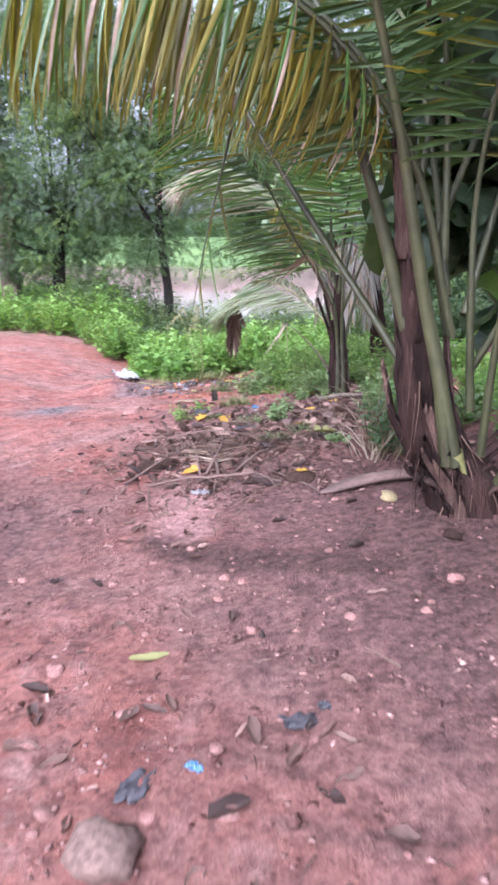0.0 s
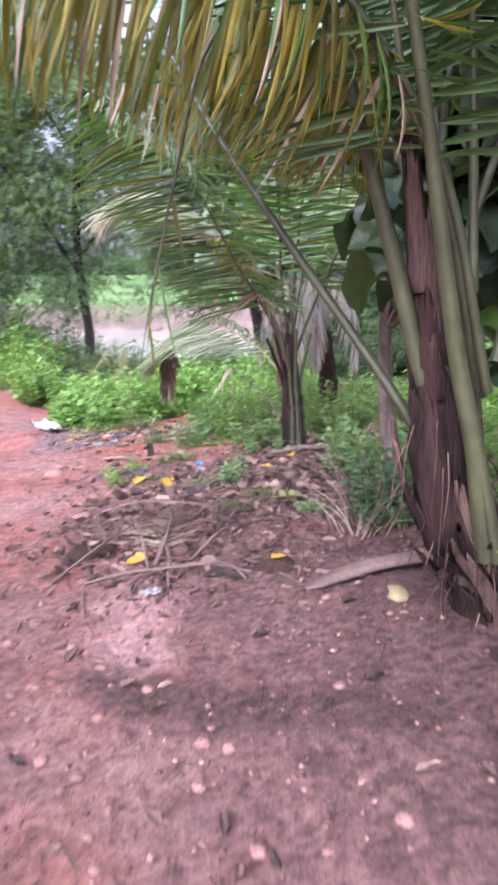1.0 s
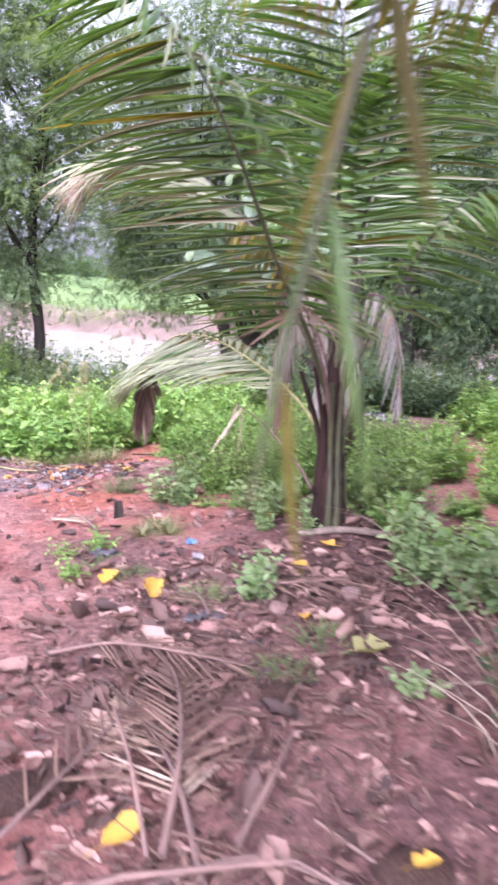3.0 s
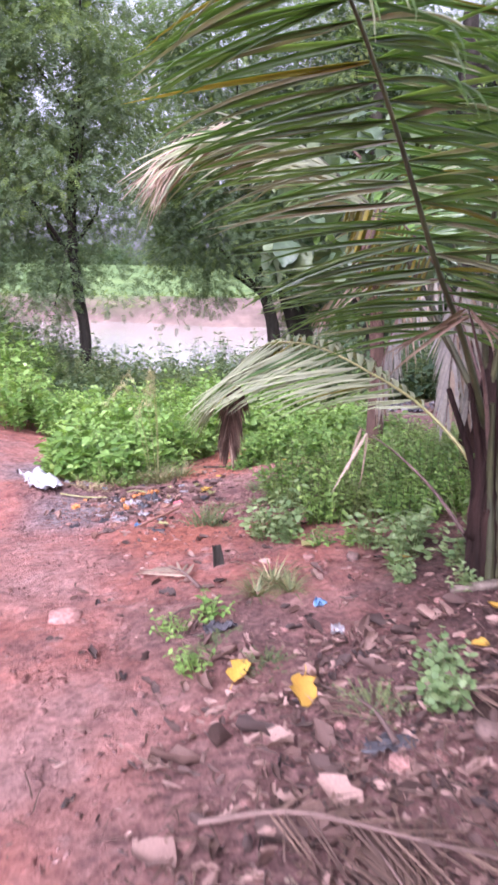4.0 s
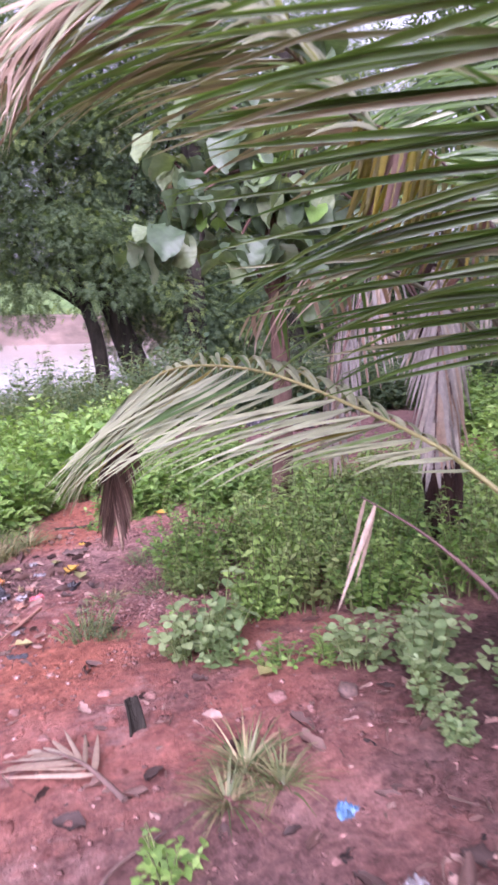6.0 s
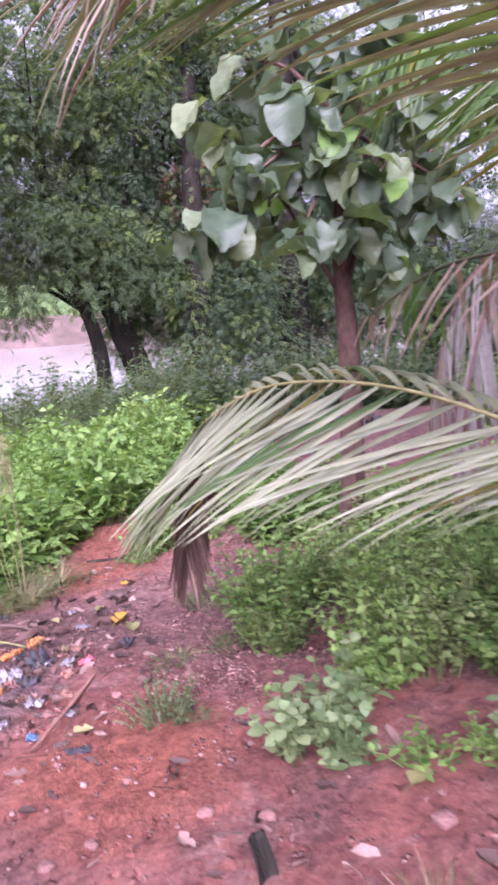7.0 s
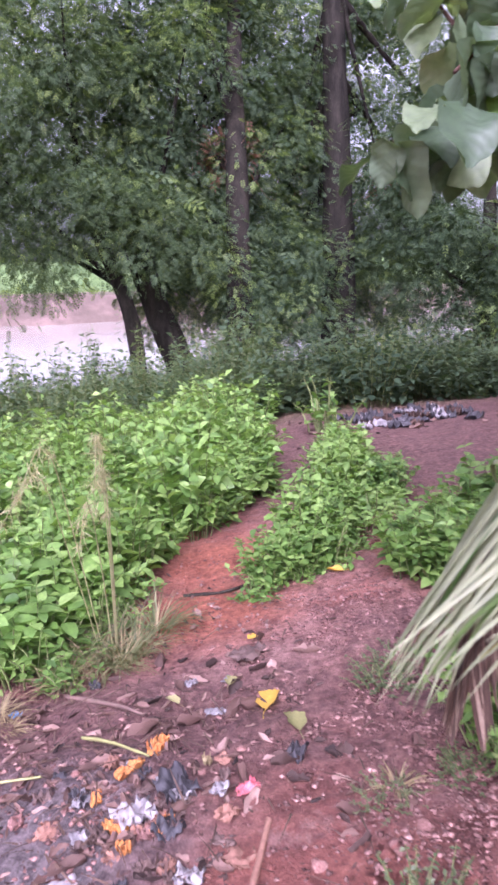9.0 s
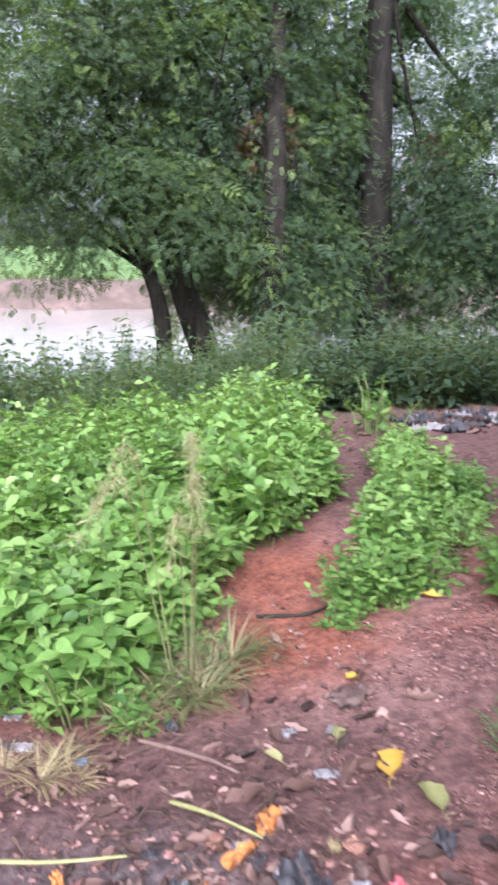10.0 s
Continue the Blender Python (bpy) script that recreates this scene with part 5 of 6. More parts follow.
def plume_grass(x, y, height, lean, stems, seed):
    """Grass stems with drooping feathery heads."""
    rng = np.random.default_rng(seed)
    ob = thing("plume_grass", on_ground(x, y, -0.01), "tall pale grass with feathery drooping heads", "grass")
    for _ in range(stems):
        h, w = height * rng.uniform(0.75, 1.05), rng.normal(0, 0.07, 2)
        pts = [(w[0] * 0.4, w[1] * 0.4, 0), (lean[0] * 0.3 + w[0], lean[1] * 0.3 + w[1], h * 0.55), (lean[0] * 0.8 + w[0] * 1.5, lean[1] * 0.8 + w[1] * 1.5, h), (lean[0] * 1.3 + w[0] * 2.2, lean[1] * 1.3 + w[1] * 2, h * 0.86)]
        path = smooth_curve(pts, 14)
        stem = part("stem", fast_mesh("stem", *tube(path, np.linspace(0.004, 0.0015, 14), 4), PALE_GRASS), ob)
        k = 90
        p = path[rng.integers(8, 14, k)] + rng.normal(0, 0.012, (k, 3))
        d = np.array([lean[0], lean[1], -0.5]) + rng.normal(0, 0.35, (k, 3))
        v, f = strew(BLADE, frames(p, d, rng.normal(0, 1, (k, 3)), np.stack([rng.uniform(0.05, 0.13, k), np.full(k, 0.16), np.full(k, 0.05)], 1)))
        tagged(part("seed_head", fast_mesh("seed_head", v, f, PALE_GRASS), stem), kind="stuff")


plume_grass(-1.0, 12.98, 1.3, (-0.12, -0.35), 6, 450)


# ---- far bank ----
def far_trees():
    rng = np.random.default_rng(77)
    blobs = []
    for _ in range(90):
        x, y = rng.uniform(-140, 160), rng.uniform(188, 260)
        n = 60
        d = rng.normal(0, 1, (n, 3)) * np.array([3.2, 2.0, 1.6]) * rng.uniform(0.6, 1.3)
        p = np.array([x, y, float(ground_base(x, y)) + 2.6]) + d
        blobs.append(frames(p, rng.normal(0, 1, (n, 3)), np.array([[0, 0, 1.0]]) + rng.normal(0, 0.5, (n, 3)), rng.uniform(2.0, 3.6, n)))
    v, f = strew(SPRAY, np.concatenate(blobs))
    tagged(new("far_trees", fast_mesh("far_trees", v, f, NEEM, False)), "hazy line of trees beyond the far river bank", "trees", kind="stuff")
    near = []
    for _ in range(260):
        x, y = rng.uniform(-40, 60), rng.uniform(91, 99)
        p = np.array([x, y, float(ground_base(x, y)) + 0.1]) + rng.normal(0, 0.3, (8, 3)) * np.array([1.5, 1, 0.4])
        near.append(frames(p, rng.normal(0, 1, (8, 3)), np.array([[0, 0, 1.0]]) + rng.normal(0, 0.4, (8, 3)), rng.uniform(0.4, 0.9, 8)))
    v, f = strew(SPRAY, np.concatenate(near))
    tagged(new("far_bank_scrub", fast_mesh("far_bank_scrub", v, f, NEEM_YOUNG, False)), "low green scrub along the far bank's edge", "scrub", kind="stuff")


far_trees()


# ---- litter on the soil ----
def curled_leaf(seed, width=0.45, curl=0.5, torn=0.9):
    """A dry leaf of length 1: rolled, buckled and ragged at its edge."""
    rng = np.random.default_rng(seed)
    off = Vector(rng.uniform(0, 80, 3))
    twist, roll = rng.uniform(-1.0, 1.0) * curl, rng.uniform(0.4, 1.0) * curl
    v, f, rows, cols = [], [], 7, 5
    for i in range(rows):
        u = i / (rows - 1)
        w = width * 0.5 * math.sin(math.pi * (0.05 + 0.9 * u)) ** 0.8 + 0.01
        for j in range(cols):
            k = j / (cols - 1) * 2 - 1
            q = Vector((u * 3, k * 1.5, 0)) + off
            a = k * w * (1 + torn * noise.noise(q * 2.1))
            x, y, z = u - 0.5, a * math.cos(roll * k), abs(a) * math.sin(roll * abs(k)) + curl * 0.3 * (u - 0.5) ** 2 + 0.13 * curl * noise.noise(q)
            t = twist * (u - 0.5)
            v.append((x + 0.05 * noise.noise(q * 2.0), y * math.cos(t) - z * math.sin(t), 0.05 + y * math.sin(t) + z * math.cos(t)))
    for i in range(rows - 1):
        for j in range(cols - 1):
            a = i * cols + j
            f.append((a, a + cols, a + cols + 1, a + 1))
    v = np.array(v)
    v[:, 2] -= v[:, 2].min() + 0.02
    return v, np.array(f)


def stone_shape(seed, level=2):
    rng = np.random.default_rng(seed)
    bm = bmesh.new()
    bmesh.ops.create_icosphere(bm, subdivisions=level, radius=0.5)
    off = rng.uniform(0, 50, 3)
    for q in bm.verts:
        q.co *= 1 + 0.5 * noise.noise(q.co * 2.1 + Vector(off)) + 0.3 * noise.noise(q.co * 5.0 + Vector(off))
        q.co.z *= 0.62
    v = np.array([q.co[:] for q in bm.verts])
    f = np.array([[q.index for q in face.verts] for face in bm.faces])
    bm.free()
    return v, f


CURLED = [curled_leaf(500 + i, 0.34 + 0.05 * i, 0.5 + 0.14 * i) for i in range(8)]
DEAD = [fast_mesh("dead_leaf", *c, LITTER) for c in CURLED]


def stalked_leaf(seed):
    """A fallen leaf, slightly buckled, with its stalk."""
    v, f = curled_leaf(seed, 0.62, 0.55, 0.75)
    stem = tube(smooth_curve([(-0.46, 0, 0.03), (-0.7, 0.03, 0.05), (-0.95, 0.0, 0.02)], 5), 0.012, 4)
    return join([(v, f), stem])


FLAT = [stalked_leaf(540 + i) for i in range(3)]
FALLEN = [fast_mesh("fallen_leaf", *c, YELLOW) for c in FLAT]
STONES = [fast_mesh("stone", *stone_shape(600 + i), STONE) for i in range(6)]


def crumb_shape(seed):
    """A lump of eight faces."""
    rng = np.random.default_rng(seed)
    v = np.array([(1, 0, 0), (-1, 0, 0), (0, 1, 0), (0, -1, 0), (0, 0, 0.6), (0, 0, -0.6)]) * rng.uniform(0.38, 0.62, (6, 1)) + rng.normal(0, 0.08, (6, 3))
    return v, np.array([(0, 2, 4), (2, 1, 4), (1, 3, 4), (3, 0, 4), (2, 0, 5), (1, 2, 5), (3, 1, 5), (0, 3, 5)])


TINY = [crumb_shape(620 + i) for i in range(3)]


def lay(name, me, x, y, size, turn, label, category, group="", lift=0.0, tip=(0, 0)):
    ob = tagged(new(name, me), label, category, group)
    ob.matrix_basis = pose(x, y, float(ground_z(x, y)) + lift, tip[0], tip[1], turn) @ Matrix.Diagonal((size, size, size, 1))
    return ob


def litter_patch(me_list, n, poly, size, name, label, category, group, seed, lift=0.0, tilt=14):
    rng = random.Random(seed)
    xs, ys = [p[0] for p in poly], [p[1] for p in poly]
    done = 0
    while done < n:
        x, y = rng.uniform(min(xs), max(xs)), rng.uniform(min(ys), max(ys))
        if inside(poly, x, y):
            lay(name, rng.choice(me_list), x, y, rng.uniform(*size), rng.uniform(0, 360), label, category, group, lift, (rng.uniform(-tilt, tilt), rng.uniform(-tilt, tilt)))
            done += 1


HEAP = [(-0.85, 5.05), (0.35, 4.95), (0.95, 5.6), (1.1, 7.6), (0.75, 8.3), (-0.55, 8.0), (-0.85, 6.6)]
DUMP = [(-2.0, 11.3), (-0.55, 11.0), (-0.35, 12.2), (-0.75, 13.0), (-1.9, 12.9)]
litter_patch(DEAD, 125, HEAP, (0.06, 0.22), "dead_leaf", "curled brown dead leaf on the soil", "dead leaf", "leaf litter", 31, 0.01, 50)
litter_patch(DEAD, 20, DUMP, (0.06, 0.16), "dead_leaf", "curled brown dead leaf on the soil", "dead leaf", "leaf litter", 32, 0, 30)
litter_patch(DEAD, 20, [(0.7, 6.2), (2.0, 6.0), (2.2, 8.2), (1.0, 8.4)], (0.06, 0.2), "dead_leaf", "curled brown dead leaf on the soil", "dead leaf", "leaf litter", 36, 0.01, 45)
litter_patch(DEAD, 44, [(-1.2, 8.0), (0.3, 8.0), (1.0, 9.4), (0.2, 10.2), (-0.2, 13.5), (-0.8, 13.5), (-1.2, 10.5)], (0.06, 0.15), "dead_leaf", "small dry leaf on the path", "dead leaf", "leaf litter", 33)
litter_patch(DEAD, 40, [(-1.2, 0.9), (1.2, 1.0), (1.0, 4.2), (-1.4, 4.6)], (0.05, 0.11), "dead_leaf", "small dry leaf on the path", "dead leaf", "leaf litter", 34)
litter_patch(DEAD, 10, [(2.2, 17.6), (4.6, 17.4), (5.2, 19.4), (2.4, 19.8)], (0.15, 0.35), "dead_leaf", "curled brown dead leaf on the rubbish heap", "dead leaf", "leaf litter", 35)
litter_patch(STONES, 110, [(-1.6, 0.8), (1.8, 0.8), (1.3, 4.6), (-1.6, 5.0)], (0.018, 0.06), "stone", "small pinkish laterite stone on the soil", "stone", "loose stones", 41, -0.004)
litter_patch(STONES, 120, [(-2.2, 6.0), (0.6, 6.0), (0.9, 9.4), (-0.2, 13.5), (-2.0, 11.0)], (0.018, 0.07), "stone", "small pinkish laterite stone on the soil", "stone", "loose stones", 42, -0.004)
litter_patch(STONES, 40, [(-0.4, 10.8), (0.6, 12.3), (0.9, 13.8), (0.1, 13.6), (-0.5, 12.2)], (0.015, 0.045), "stone", "small pinkish laterite stone on the soil", "stone", "loose stones", 43, -0.004)
for i, (x, y, s) in enumerate(((0.11, 3.45, 0.055), (0.21, 3.4, 0.05), (0.1, 3.21, 0.055), (0.71, 2.9, 0.07), (1.04, 2.91, 0.06), (1.23, 3.21, 0.08), (0.19, 2.05, 0.05), (-0.47, 2.08, 0.09), (-1.39, 8.59, 0.2), (0.47, 2.84, 0.045), (-0.51, 2.59, 0.09), (0.02, 1.74, 0.06), (0.26, 1.74, 0.08), (0.09, 6.79, 0.1), (0.17, 9.3, 0.09), (-0.4, 9.5, 0.06))):
    lay("stone", STONES[i % 6], x, y, s, i * 47, "pale pink laterite stone on the soil", "stone", "loose stones")

for i, (x, y, s) in enumerate(((0.62, 1.88, 0.11), (0.31, 2.13, 0.14), (-0.54, 2.44, 0.13), (0.45, 1.98, 0.13), (0.56, 1.79, 0.1), (0.26, 1.74, 0.14), (-0.49, 2.24, 0.12), (0.74, 1.62, 0.1), (-0.14, 2.25, 0.14), (-0.05, 2.27, 0.12), (-0.34, 1.99, 0.1), (0.0, 2.31, 0.1), (-0.47, 2.05, 0.13))):
    lay("dead_leaf", DEAD[i % 8], x, y, s, 30 + 73 * i, "dry folded leaf on the path", "dead leaf", "leaf litter", 0.005, (8, -8))

lay("stone", fast_mesh("stone", *stone_shape(655), BROWN_STONE), -0.08, 1.6, 0.23, 40, "rounded greyish-brown stone sunk in the soil", "stone", "loose stones", 0.02)


def gravel():
    rng = np.random.default_rng(88)
    n = 24000
    x, y = rng.uniform(-2.6, 2.0, n), 0.6 + 15 * rng.random(n) ** 1.1
    for k, (cx, cy, sx, sy) in enumerate(((-1.55, 11.4, 0.4, 0.55), (0.05, 11.6, 0.3, 0.6), (0.25, 12.8, 0.35, 0.6), (-0.1, 10.9, 0.25, 0.4))):
        x[k * 2600:k * 2600 + 2600], y[k * 2600:k * 2600 + 2600] = rng.normal(cx, sx, 2600), rng.normal(cy, sy, 2600)
    z = ground_z(x, y)
    m = frames(np.stack([x, y, z], 1), rng.normal(0, 1, (n, 3)) * np.array([1, 1, 0.1]), np.array([[0, 0, 1.0]]) + rng.normal(0, 0.1, (n, 3)), 0.006 + 0.03 * rng.random(n) ** 2.5)
    pieces = [strew(TINY[k], m[k::3]) for k in range(3)]
    tagged(new("gravel", fast_mesh("gravel", *join(pieces), STONE)), "scattered fine reddish gravel and soil crumbs", "gravel", kind="stuff")
    spots = []
    for cx, cy, sx, sy, k in ((0.0, 6.1, 0.5, 0.7, 3800), (1.2, 16.6, 0.5, 1.3, 350), (0.7, 7.2, 0.35, 0.6, 900), (1.4, 7.2, 0.4, 0.6, 500), (-0.1, 7.5, 0.4, 0.35, 700), (-1.1, 11.7, 0.45, 0.5, 800), (-0.2, 8.4, 0.6, 0.8, 260), (-0.4, 12.6, 0.3, 0.6, 160), (-0.5, 2.2, 0.7, 0.9, 120), (3.6, 18.6, 0.9, 0.6, 250)):
        spots.append(rng.normal((cx, cy), (sx, sy), (k, 2)))
    x, y = np.concatenate(spots).T
    k = len(x)
    m = frames(np.stack([x, y, ground_z(x, y) + 0.003], 1), rng.normal(0, 1, (k, 3)) * np.array([1, 1, 0.25]), np.array([[0, 0, 1.0]]) + rng.normal(0, 0.9, (k, 3)), 0.01 + 0.1 * rng.random(k) ** 3)
    bits = [strew(CURLED[j], m[j::8]) for j in range(8)]
    tagged(new("leaf_crumbs", fast_mesh("leaf_crumbs", *join(bits), CRUMB)), "crumbled brown leaf bits strewn over the soil", "leaf litter", kind="stuff")
    k = 1500
    x = np.concatenate([rng.normal(-0.05, 0.45, 850), rng.normal(0.6, 0.35, 200), rng.normal(-1.2, 0.35, 250), rng.uniform(-1.5, 1.2, 200)])
    y = np.concatenate([rng.normal(5.9, 0.55, 850), rng.normal(7.2, 0.5, 200), rng.normal(11.8, 0.5, 250), rng.uniform(1.0, 13.0, 200)])
    m = frames(np.stack([x, y, ground_z(x, y) + rng.uniform(0.004, 0.05, k)], 1), rng.normal(0, 1, (k, 3)) * np.array([1, 1, 0.16]), np.array([[0, 0, 1.0]]) + rng.normal(0, 0.4, (k, 3)), np.stack([rng.uniform(0.06, 0.3, k), rng.uniform(0.15, 0.5, k), np.full(k, 0.05)], 1))
    tagged(new("dry_strands", fast_mesh("dry_strands", *strew(BLADE, m), FROND_BROWN)), "dry brown leaf strands strewn over the soil", "leaf litter", kind="stuff")
    k = 13000
    x, y = rng.uniform(-2.4, 1.8, k), rng.uniform(0.6, 14.5, k)
    keep = np.array([noise.noise((a * 0.9, b * 0.9, 3.0)) for a, b in zip(x, y)]) > -0.05
    x, y = x[keep], y[keep]
    k = len(x)
    m = frames(np.stack([x, y, ground_z(x, y) - 0.003], 1), rng.normal(0, 1, (k, 3)) * np.array([1, 1, 0.1]), np.array([[0, 0, 1.0]]) + rng.normal(0, 0.2, (k, 3)), 0.012 + 0.06 * rng.random(k) ** 3)
    clods = [strew(TINY[j], m[j::3]) for j in range(3)]
    tagged(new("soil_clods", fast_mesh("soil_clods", *join(clods), SOIL)), "small clods of red soil", "soil clods", kind="stuff")


gravel()


def crumpled(seed, length, width, height, res=13):
    """A crumpled sheet lying on z = 0."""
    rng = np.random.default_rng(seed)
    off = Vector(rng.uniform(0, 90, 3))
    v, f = [], []
    for i in range(res):
        for j in range(res):
            a, b = i / (res - 1) - 0.5, j / (res - 1) - 0.5
            q = Vector((a, b, 0)) * 5 + off
            edge = 1 - 0.55 * (a * a + b * b) + 0.4 * noise.noise(q * 0.7) + 0.25 * noise.noise(q * 2.0)
            v.append((a * length * edge, b * width * edge, max(0.003, height * (0.45 + 0.8 * noise.noise(q * 0.8) + 0.6 * noise.noise(q * 2.3) + 0.3 * noise.noise(q * 5.0)))))
    for i in range(res - 1):
        for j in range(res - 1):
            a = i * res + j
            f.append((a, a + res, a + res + 1, a + 1))
    return np.array(v), np.array(f)


def scrap(name, x, y, length, width, height, mat, turn, seed, label, category="rubbish"):
    length, width = 0.82 * length, 0.82 * width
    ob = lay(name, fast_mesh(name, *crumpled(seed, length, width, height), mat), x, y, 1, turn, label, category, "rubbish on the soil")
    s = ob.modifiers.new("thickness", "SOLIDIFY")
    s.thickness = 0.002
    return ob


scrap("plastic_sheet", -2.22, 12.3, 1.1, 0.45, 0.1, PLASTIC_CLEAN, 120, 1, "crumpled white plastic sheet at the weeds' edge")
scrap("plastic_scrap", 0.09, 8.46, 0.1, 0.08, 0.04, PLASTIC_BLUE, 30, 2, "small bright blue plastic scrap")
scrap("plastic_scrap", 0.47, 7.63, 0.15, 0.06, 0.03, PLASTIC_WHITE, 20, 41, "crumpled white plastic scrap")
scrap("plastic_scrap", 0.11, 8.03, 0.12, 0.1, 0.04, PLASTIC_WHITE, 70, 3, "crumpled white plastic scrap")
scrap("plastic_scrap", 0.47, 2.17, 0.19, 0.12, 0.025, PLASTIC_DARK, 10, 4, "dark blue-grey plastic scrap pressed into soil")
scrap("plastic_scrap", -0.04, 1.87, 0.12, 0.22, 0.025, PLASTIC_DARK, -25, 5, "dark blue-grey plastic scrap pressed into soil")
scrap("plastic_bag", -1.17, 11.45, 0.18, 0.16, 0.06, PLASTIC_WHITE, 15, 7, "crumpled bluish-white plastic bag in the rubbish")
scrap("plastic_bag", -1.34, 11.62, 0.11, 0.09, 0.035, PLASTIC_WHITE, 60, 8, "crumpled translucent plastic bag in the rubbish")
scrap("plastic_scrap", -1.00, 11.52, 0.22, 0.18, 0.07, PLASTIC_DARK, 100, 9, "black tangled plastic in the rubbish")
scrap("plastic_scrap", -1.08, 11.32, 0.15, 0.12, 0.05, PLASTIC_DARK, 30, 31, "black tangled plastic in the rubbish")
scrap("wrapper", -0.75, 11.42, 0.12, 0.07, 0.03, PLASTIC_PINK, 20, 10, "pink and white food wrapper")
scrap("wrapper", -0.85, 11.45, 0.09, 0.08, 0.03, PLASTIC_WHITE, 50, 32, "crumpled white food wrapper")
scrap("netting", -1.00, 11.82, 0.16, 0.09, 0.05, PLASTIC_ORANGE, 50, 11, "tangle of orange netting")
scrap("netting", -1.14, 11.70, 0.18, 0.06, 0.045, PLASTIC_ORANGE, 25, 12, "tangle of orange netting")
scrap("netting", -1.75, 11.65, 0.14, 0.1, 0.04, PLASTIC_ORANGE, 80, 13, "tangle of orange netting")
scrap("cardboard", -0.86, 11.32, 0.13, 0.1, 0.03, CARD, 25, 14, "torn piece of brown cardboard")
scrap("cardboard", -0.88, 11.10, 0.12, 0.16, 0.03, CARD, 70, 15, "torn piece of brown cardboard")
scrap("plastic_scrap", -1.06, 11.10, 0.1, 0.14, 0.035, PLASTIC_WHITE, 70, 33, "dirty white plastic scrap in the rubbish")
scrap("plastic_scrap", -0.90, 10.92, 0.09, 0.07, 0.02, PLASTIC_WHITE, 10, 34, "dirty white plastic scrap in the rubbish")
scrap("plastic_bag", -1.28, 10.98, 0.13, 0.11, 0.03, PLASTIC_WHITE, 40, 35, "crumpled translucent plastic bag in the rubbish")
scrap("plastic_bag", -1.45, 11.25, 0.16, 0.1, 0.02, PLASTIC_WHITE, 10, 36, "flattened translucent plastic bag in the ash")
scrap("plastic_scrap", -1.10, 10.78, 0.05, 0.07, 0.03, PLASTIC_BLUE, 70, 37, "small bright blue plastic scrap")
scrap("plastic_scrap", -0.91, 10.54, 0.14, 0.08, 0.015, PLASTIC_DARK, -20, 38, "flat dark grey rubber scrap")
scrap("plastic_scrap", -0.72, 12.37, 0.09, 0.06, 0.03, PLASTIC_WHITE, 10, 16, "small white plastic scrap")
scrap("plastic_scrap", -0.55, 12.32, 0.08, 0.05, 0.02, PLASTIC_WHITE, 50, 17, "small white plastic scrap")
scrap("plastic_scrap", -1.55, 12.5, 0.07, 0.06, 0.03, PLASTIC_BLUE, 50, 18, "small blue plastic scrap")
scrap("plastic_scrap", -0.5, 11.55, 0.14, 0.1, 0.05, PLASTIC_DARK, 50, 19, "black plastic scrap beside a leaf")
scrap("plastic_scrap", -0.5, 8.21, 0.26, 0.1, 0.06, PLASTIC_DARK, 20, 20, "black plastic rag in the dead leaves")
scrap("plastic_scrap", 0.13, 1.95, 0.05, 0.08, 0.02, PLASTIC_BLUE, 60, 62, "tiny blue plastic scrap pressed into soil")
scrap("plastic_scrap", 0.56, 2.26, 0.07, 0.06, 0.02, PLASTIC_DARK, 10, 63, "dark blue-grey plastic scrap pressed into soil")
scrap("wrapper", -0.16, 4.9, 0.16, 0.1, 0.03, PLASTIC_WHITE, 15, 64, "pale crumpled wrapper beside the dead fronds")
scrap("cloth_scrap", -0.36, 12.52, 0.3, 0.17, 0.04, PETIOLE_DRY, 20, 65, "flattened grey-brown rag on the path")
scrap("cloth_scrap", 0.1, 6.92, 0.3, 0.16, 0.03, PLASTIC_DARK, 5, 66, "dark bluish rag trodden into the soil")
rr = random.Random(5)
for i in range(44):
    mat = rr.choice([PLASTIC_WHITE, PLASTIC_WHITE, PLASTIC_DARK, PLASTIC_DARK, FIBRE])
    scrap("rubbish_scrap", rr.uniform(3.1, 5.0), rr.uniform(17.7, 19.2), rr.uniform(0.15, 0.4), rr.uniform(0.12, 0.3), rr.uniform(0.06, 0.16), mat, rr.uniform(0, 360), 100 + i, "crumpled plastic rubbish on a heap")
for i in range(64):
    mat = rr.choice([PLASTIC_WHITE, CARD, PETIOLE_DRY, CARD, PLASTIC_DARK, STRAW, CARD, PETIOLE_DRY, PLASTIC_DARK, STONE, STONE, PLASTIC_ORANGE])
    scrap("rubbish_scrap", rr.gauss(-1.15, 0.24), rr.gauss(11.35, 0.38), rr.uniform(0.05, 0.14), rr.uniform(0.04, 0.1), rr.uniform(0.015, 0.05), mat, rr.uniform(0, 360), 140 + i, "small plastic rubbish scrap among ash")
for i in range(16):
    mat = rr.choice([PLASTIC_WHITE, PLASTIC_WHITE, PLASTIC_DARK, CARD])
    scrap("rubbish_scrap", rr.uniform(-2.1, -1.1), rr.uniform(12.9, 13.8) - 0.3, rr.uniform(0.06, 0.18), rr.uniform(0.05, 0.14), rr.uniform(0.015, 0.035), mat, rr.uniform(0, 360), 180 + i, "small plastic rubbish scrap beside the weeds")

